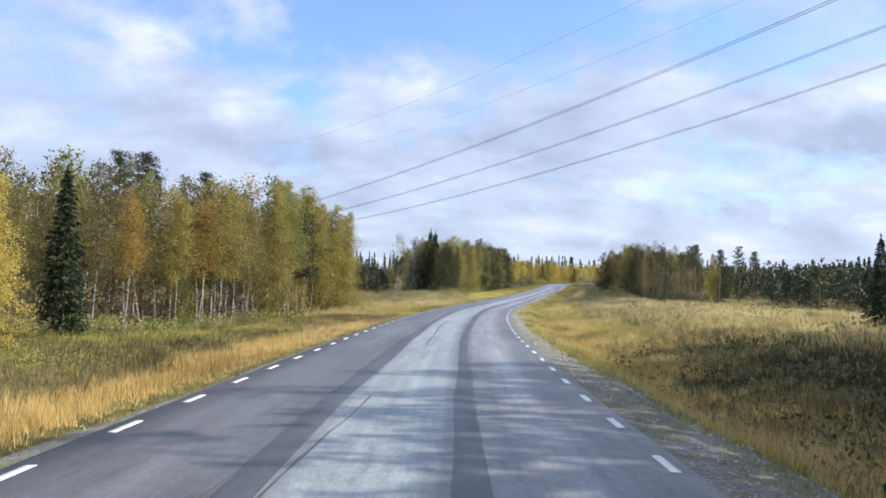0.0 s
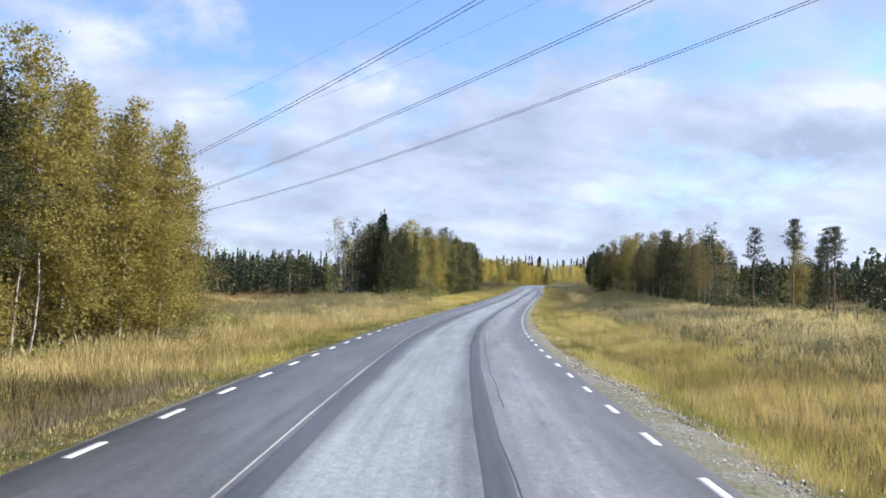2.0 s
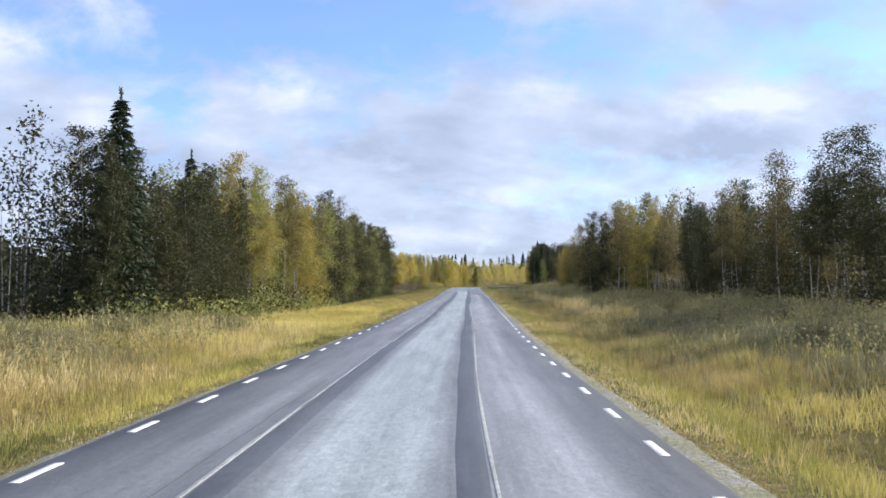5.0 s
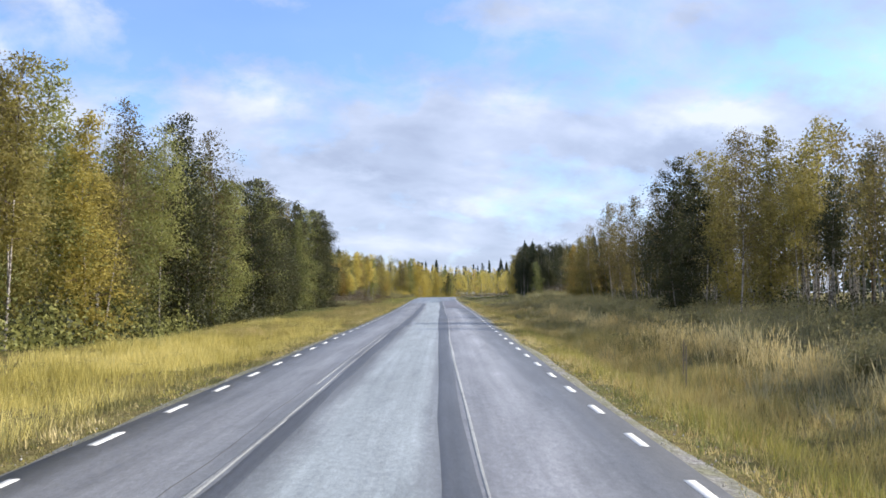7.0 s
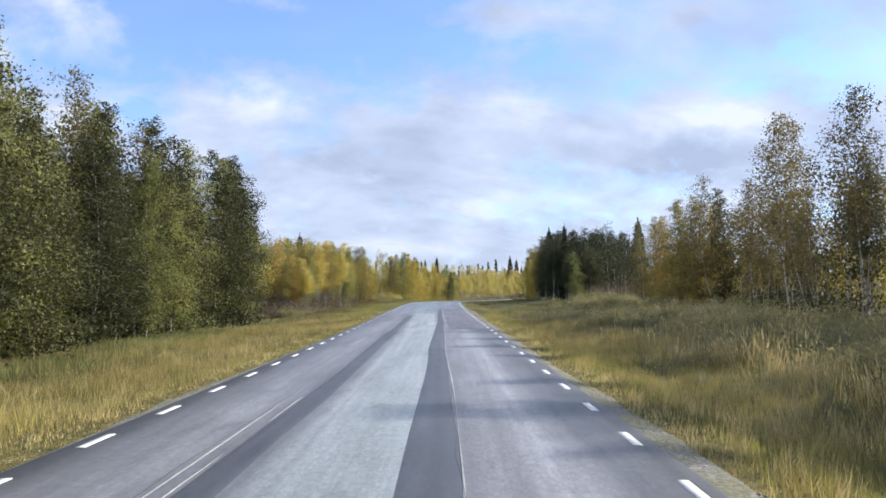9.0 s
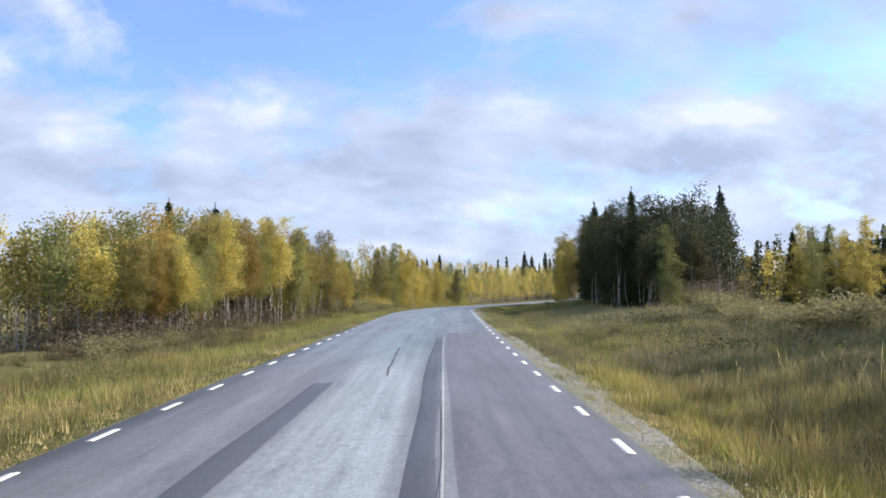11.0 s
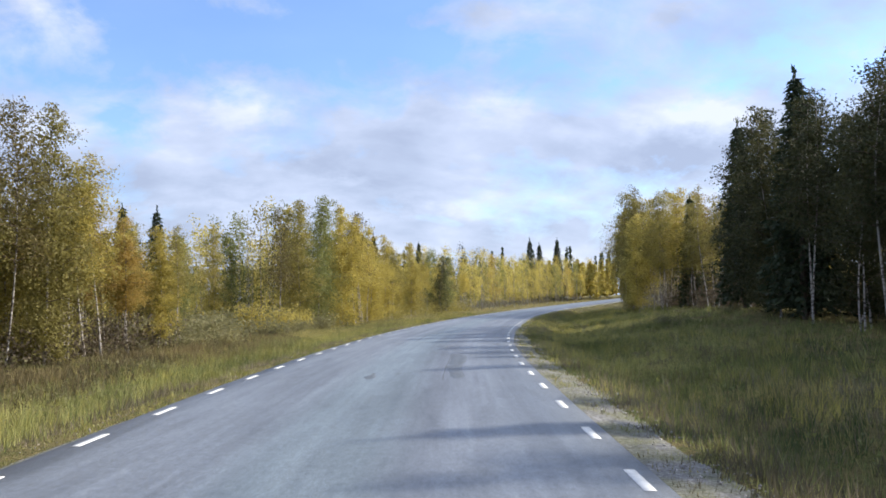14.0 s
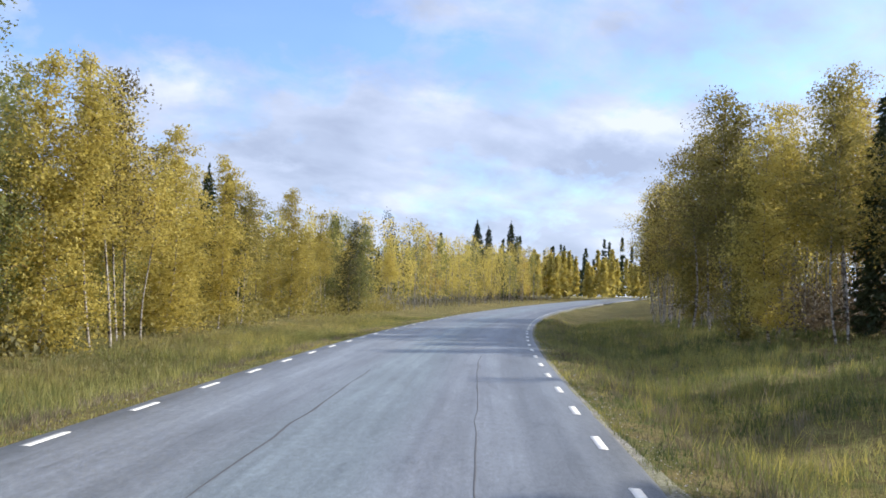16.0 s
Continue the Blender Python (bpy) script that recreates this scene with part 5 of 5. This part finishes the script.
GOLD, OLIVE, FRESH = "dry golden grass of the road verge", "olive green grass mixed into the verge", "fresh green grass of the road verge"
BROWN, PALE, YELLOW = "low dark brown heather of the verge", "tall pale seed-headed grass of the verge", "tall bright yellow grass along the wood"
CREEP, STALKS = "short ragged grass creeping over the edge of the asphalt", "reddish brown dry stalks by the edge of the asphalt"
for row in (
    # right of the road: the mossy slope and the hollow at the start, its heather coloured darker for tree shade
    (OLIVE, 4000, -5, 60, 5.9, 0.55, 0.26, GRASS_GREEN, 6),
    (GOLD, 8500, -5, 52, 7.6, 1.2, 0.42, GRASS_WARM, 7),
    (BROWN, 13000, -5, 41, 11.9, 2.2, 0.40, HEATHER_AND_SHADE, 7, 0.014, 0.2),
    (BROWN, 2600, 30, 140, 13.5, 2.0, 0.38, HEATHER_AND_SHADE, 6, 0.013, 0.50),
    # the golden band along the meadow
    (OLIVE, 8500, 22, 140, 5.9, 0.65, 0.32, GRASS_GREEN, 7),
    (GOLD, 16000, 26, 140, 8.6, 1.6, 0.46, GRASS_GOLD, 7, 0.0075, 0.2),
    (GOLD, 9000, 36, 142, 9.0, 1.2, 0.44, GRASS_YELLOW, 6, 0.0075, 0.34),
    (BROWN, 6000, 96, 142, 15.5, 2.6, 0.62, SCRUB, 6, 0.013, 0.25),
    (OLIVE, 8000, 18, 140, 11.5, 3.0, 0.46, GRASS_GREEN, 7, 0.0075, 0.42),
    (PALE, 7000, 24, 135, 16.5, 2.4, 0.55, GRASS_STRAW, 5, 0.010, 0.40, True),
    (OLIVE, 5000, 60, 140, 15.5, 3.0, 0.55, SCRUB, 6, 0.012, 0.35),
    (PALE, 9000, 0, 135, 28.0, 8.0, 0.6, GRASS_STRAW, 6, 0.026, 0.25),
    # the straight between the woods
    (OLIVE, 12000, 130, 265, 5.7, 0.7, 0.36, GRASS_GREEN, 7, 0.0075, 0.25),
    (OLIVE, 16000, 130, 265, 7.9, 1.5, 0.52, GRASS_LIME, 7, 0.0075, 0.25),
    (GOLD, 9000, 130, 265, 7.6, 1.6, 0.54, GRASS_GOLD, 7, 0.0075, 0.40),
    (BROWN, 14000, 128, 268, 13.2, 2.9, 0.60, SCRUB, 6, 0.014, 0.25),
    (PALE, 1500, 160, 225, 10.6, 0.5, 0.85, GRASS_STRAW, 6, 0.008, 0.4, True),
    (PALE, 1600, 128, 265, 13.5, 2.4, 0.7, GRASS_STRAW, 5, 0.008, 0.52, True),
    # the bend
    (FRESH, 23000, 258, 425, 8.5, 3.0, 0.36, GRASS_FRESH, 7, 0.0075, 0.2),
    (OLIVE, 9000, 258, 330, 8.5, 3.0, 0.38, GRASS_LIME, 7, 0.0075, 0.42),
    (OLIVE, 7000, 325, 425, 9.0, 3.0, 0.52, GRASS_GREEN, 7, 0.0075, 0.40),
    (FRESH, 7000, 258, 425, 15.5, 3.0, 0.50, GRASS_FRESH, 7, 0.012, 0.25),
    (BROWN, 5000, 262, 425, 10.5, 3.5, 0.40, HEATHER, 6, 0.012, 0.5),
    (BROWN, 7000, 258, 332, 9.6, 3.2, 0.44, HEATHER, 6, 0.011, 0.42),
    (BROWN, 9000, 262, 332, 14.5, 3.2, 0.62, SCRUB, 6, 0.014, 0.3),
    (STALKS, 8000, 262, 425, 5.3, 0.7, 0.26, HEATHER, 6, 0.009, 0.35),
    # left of the road: golden strip, heather, fresh grass before the birches
    (GOLD, 8000, -5, 48, -6.0, 0.75, 0.42, GRASS_WARM, 7, 0.0075, 0.15),
    (BROWN, 6500, -5, 62, -9.0, 1.5, 0.36, HEATHER_AND_SHADE, 7, 0.013, 0.38),
    (FRESH, 8000, -5, 70, -11.2, 1.5, 0.26, GRASS_MOSS, 6, 0.0085, 0.36),
    (OLIVE, 9000, -5, 95, -11.0, 1.9, 0.32, GRASS_LIME, 7, 0.0075, 0.34),
    (GOLD, 5000, 30, 95, -7.4, 1.5, 0.40, GRASS_GOLD, 7, 0.0075, 0.35),
    (STALKS, 4000, 18, 70, -5.6, 0.6, 0.28, HEATHER, 6, 0.009, 0.4),
    (OLIVE, 7000, 62, 152, -7.0, 1.2, 0.42, GRASS_GREEN, 6, 0.0075, 0.38),
    (GOLD, 13000, 62, 152, -8.6, 1.9, 0.54, GRASS_GOLD, 7, 0.0075, 0.15),
    (OLIVE, 7000, 62, 152, -5.2, 0.55, 0.34, GRASS_GREEN, 7),
    (PALE, 5000, 62, 150, -10.5, 2.4, 0.75, GRASS_STRAW, 6, 0.009, 0.42, True),
    (OLIVE, 8000, 88, 152, -14.0, 3.5, 0.6, GRASS_GREEN, 7, 0.012, 0.32),
    (OLIVE, 8000, 98, 156, -15.0, 2.8, 0.75, SCRUB, 6, 0.012, 0.2),
    (GOLD, 8000, 88, 170, -33.0, 10.0, 0.6, GRASS_GOLD, 6, 0.03, 0.25),
    (STALKS, 5000, 85, 190, -40.0, 9.0, 0.5, HEATHER_RED, 6, 0.035, 0.2),
    (YELLOW, 16000, 138, 214, -9.6, 2.2, 0.50, GRASS_YELLOW, 7, 0.008, 0.22),
    (OLIVE, 6000, 138, 268, -5.3, 0.6, 0.30, GRASS_LIME, 7),
    (OLIVE, 14000, 196, 275, -9.6, 2.4, 0.44, GRASS_LIME, 7, 0.0075, 0.22),
    (GOLD, 6000, 196, 275, -8.5, 2.0, 0.46, GRASS_GOLD, 7, 0.0075, 0.48),
    (FRESH, 6000, 190, 275, -13.2, 1.2, 0.42, GRASS_FRESH, 7, 0.008, 0.3),
    (FRESH, 12000, 262, 425, -7.6, 2.0, 0.42, GRASS_FRESH, 7, 0.0075, 0.25),
    (OLIVE, 11000, 262, 425, -7.8, 2.2, 0.46, GRASS_GREEN, 7, 0.0075, 0.38),
    (BROWN, 9000, 262, 360, -11.4, 1.6, 0.46, HEATHER_AND_SHADE, 7, 0.012, 0.25),
    (OLIVE, 6000, 340, 425, -9.5, 1.6, 0.46, GRASS_LIME, 7, 0.0075, 0.3),
    (STALKS, 6000, 262, 425, -5.0, 0.5, 0.26, HEATHER, 6, 0.009, 0.35),
    # along the asphalt
    (CREEP, 4200, -5, 110, 5.0, 0.5, 0.24, GRASS_GREEN, 5, 0.009, 0.50),
    (CREEP, 3000, 40, 130, 4.9, 0.5, 0.30, GRASS_STRAW, 5, 0.009, 0.45),
    (CREEP, 7000, 100, 425, 4.5, 0.35, 0.24, GRASS_FRESH, 5, 0.009, 0.4),
    (CREEP, 5500, 95, 262, 4.7, 0.4, 0.30, GRASS_STRAW, 6, 0.009, 0.32),
    (CREEP, 9000, -5, 425, -4.4, 0.25, 0.22, GRASS_GREEN, 5, 0.009, 0.4),
    (CREEP, 5000, -5, 280, -4.6, 0.3, 0.24, GRASS_STRAW, 5, 0.009, 0.45),
):
    label, count, *rest = row
    grass("heather" if label is BROWN else "edge_grass" if label in (CREEP, STALKS) else "verge_grass", label, 1000 + len(bpy.data.meshes), count, *rest)


# ---- power line ----
def build_cables():
    az = radians(-54.49)
    dh, nn = np.array([math.cos(az), math.sin(az)]), np.array([-math.sin(az), math.cos(az)])
    u = np.linspace(-190, 60, 60)
    for offs, base, r, pair in ((57.0, 26.5, 0.024, 0.22), (66.4, 26.75, 0.024, 0.22), (75.9, 26.85, 0.024, 0.22), (90.4, 53.3, 0.018, 0), (104.1, 53.3, 0.018, 0)):
        for e in ((-pair, pair) if pair else (0,)):
            z = base + 0.178 * u + 4.46e-4 * u * u + EYE
            xy = np.outer(u, dh) + nn * (offs + e)
            v, f = tube(np.column_stack([xy, z]), np.full(len(u), r), 5)
            tagged(new("power_cable", mesh_from("power_cable", v, f, WIRE, True)), "thin dark overhead power cable high above the road", "cable", "power line cables")


build_cables()


# ---- roadside posts ----
def post(x, y, tall, radius, mat, name, label, lean=0.0):
    rng = np.random.default_rng(int(x * 10))
    z = float(level(np.array([x]), np.array([y]))[0])
    u = np.array([0, 0.04, 0.5, 0.96, 1.0])
    pts = np.column_stack([x + lean * u, y + 0 * u, z - 0.25 + u * (tall + 0.25)])
    v, f = tube(pts, radius * np.array([1, 1, 0.97, 0.94, 0.4]), 8)
    thing = tagged(new(name, None), label, "post")
    child("shaft", mesh_from("shaft", v, f, mat, True), thing)
    return thing


for x, y, tall in ((26.9, 173.0, 1.25), (27.9, 175.0, 1.2)):
    post(x, y, tall, 0.016, POST_WOOD, "marker_stake", "thin weathered wooden stake in the verge grass", 0.03)
post(55.24, 296.32, 0.45, 0.028, POST_WHITE, "marker_post", "short white marker post in the grass")


# ---- old fence in the meadow ----
rng3 = np.random.default_rng(8)
for x, y in ((31.9, 101.0), (33.3, 100.7), (34.6, 100.3), (35.9, 100.1), (37.2, 99.6), (38.6, 99.4), (40.1, 99.0)):
    thing = post(x, y, float(rng3.uniform(0.9, 1.25)), 0.05, POST_WOOD, "fence_post", "old grey wooden fence post in the dry meadow", float(rng3.uniform(-0.08, 0.08)))
    tagged(thing, "old grey wooden fence post in the dry meadow", "post", "old meadow fence posts")
post(118.9, 486.5, 1.9, 0.05, POST_WOOD, "marker_stake", "dark upright roadside pole beyond the bend")
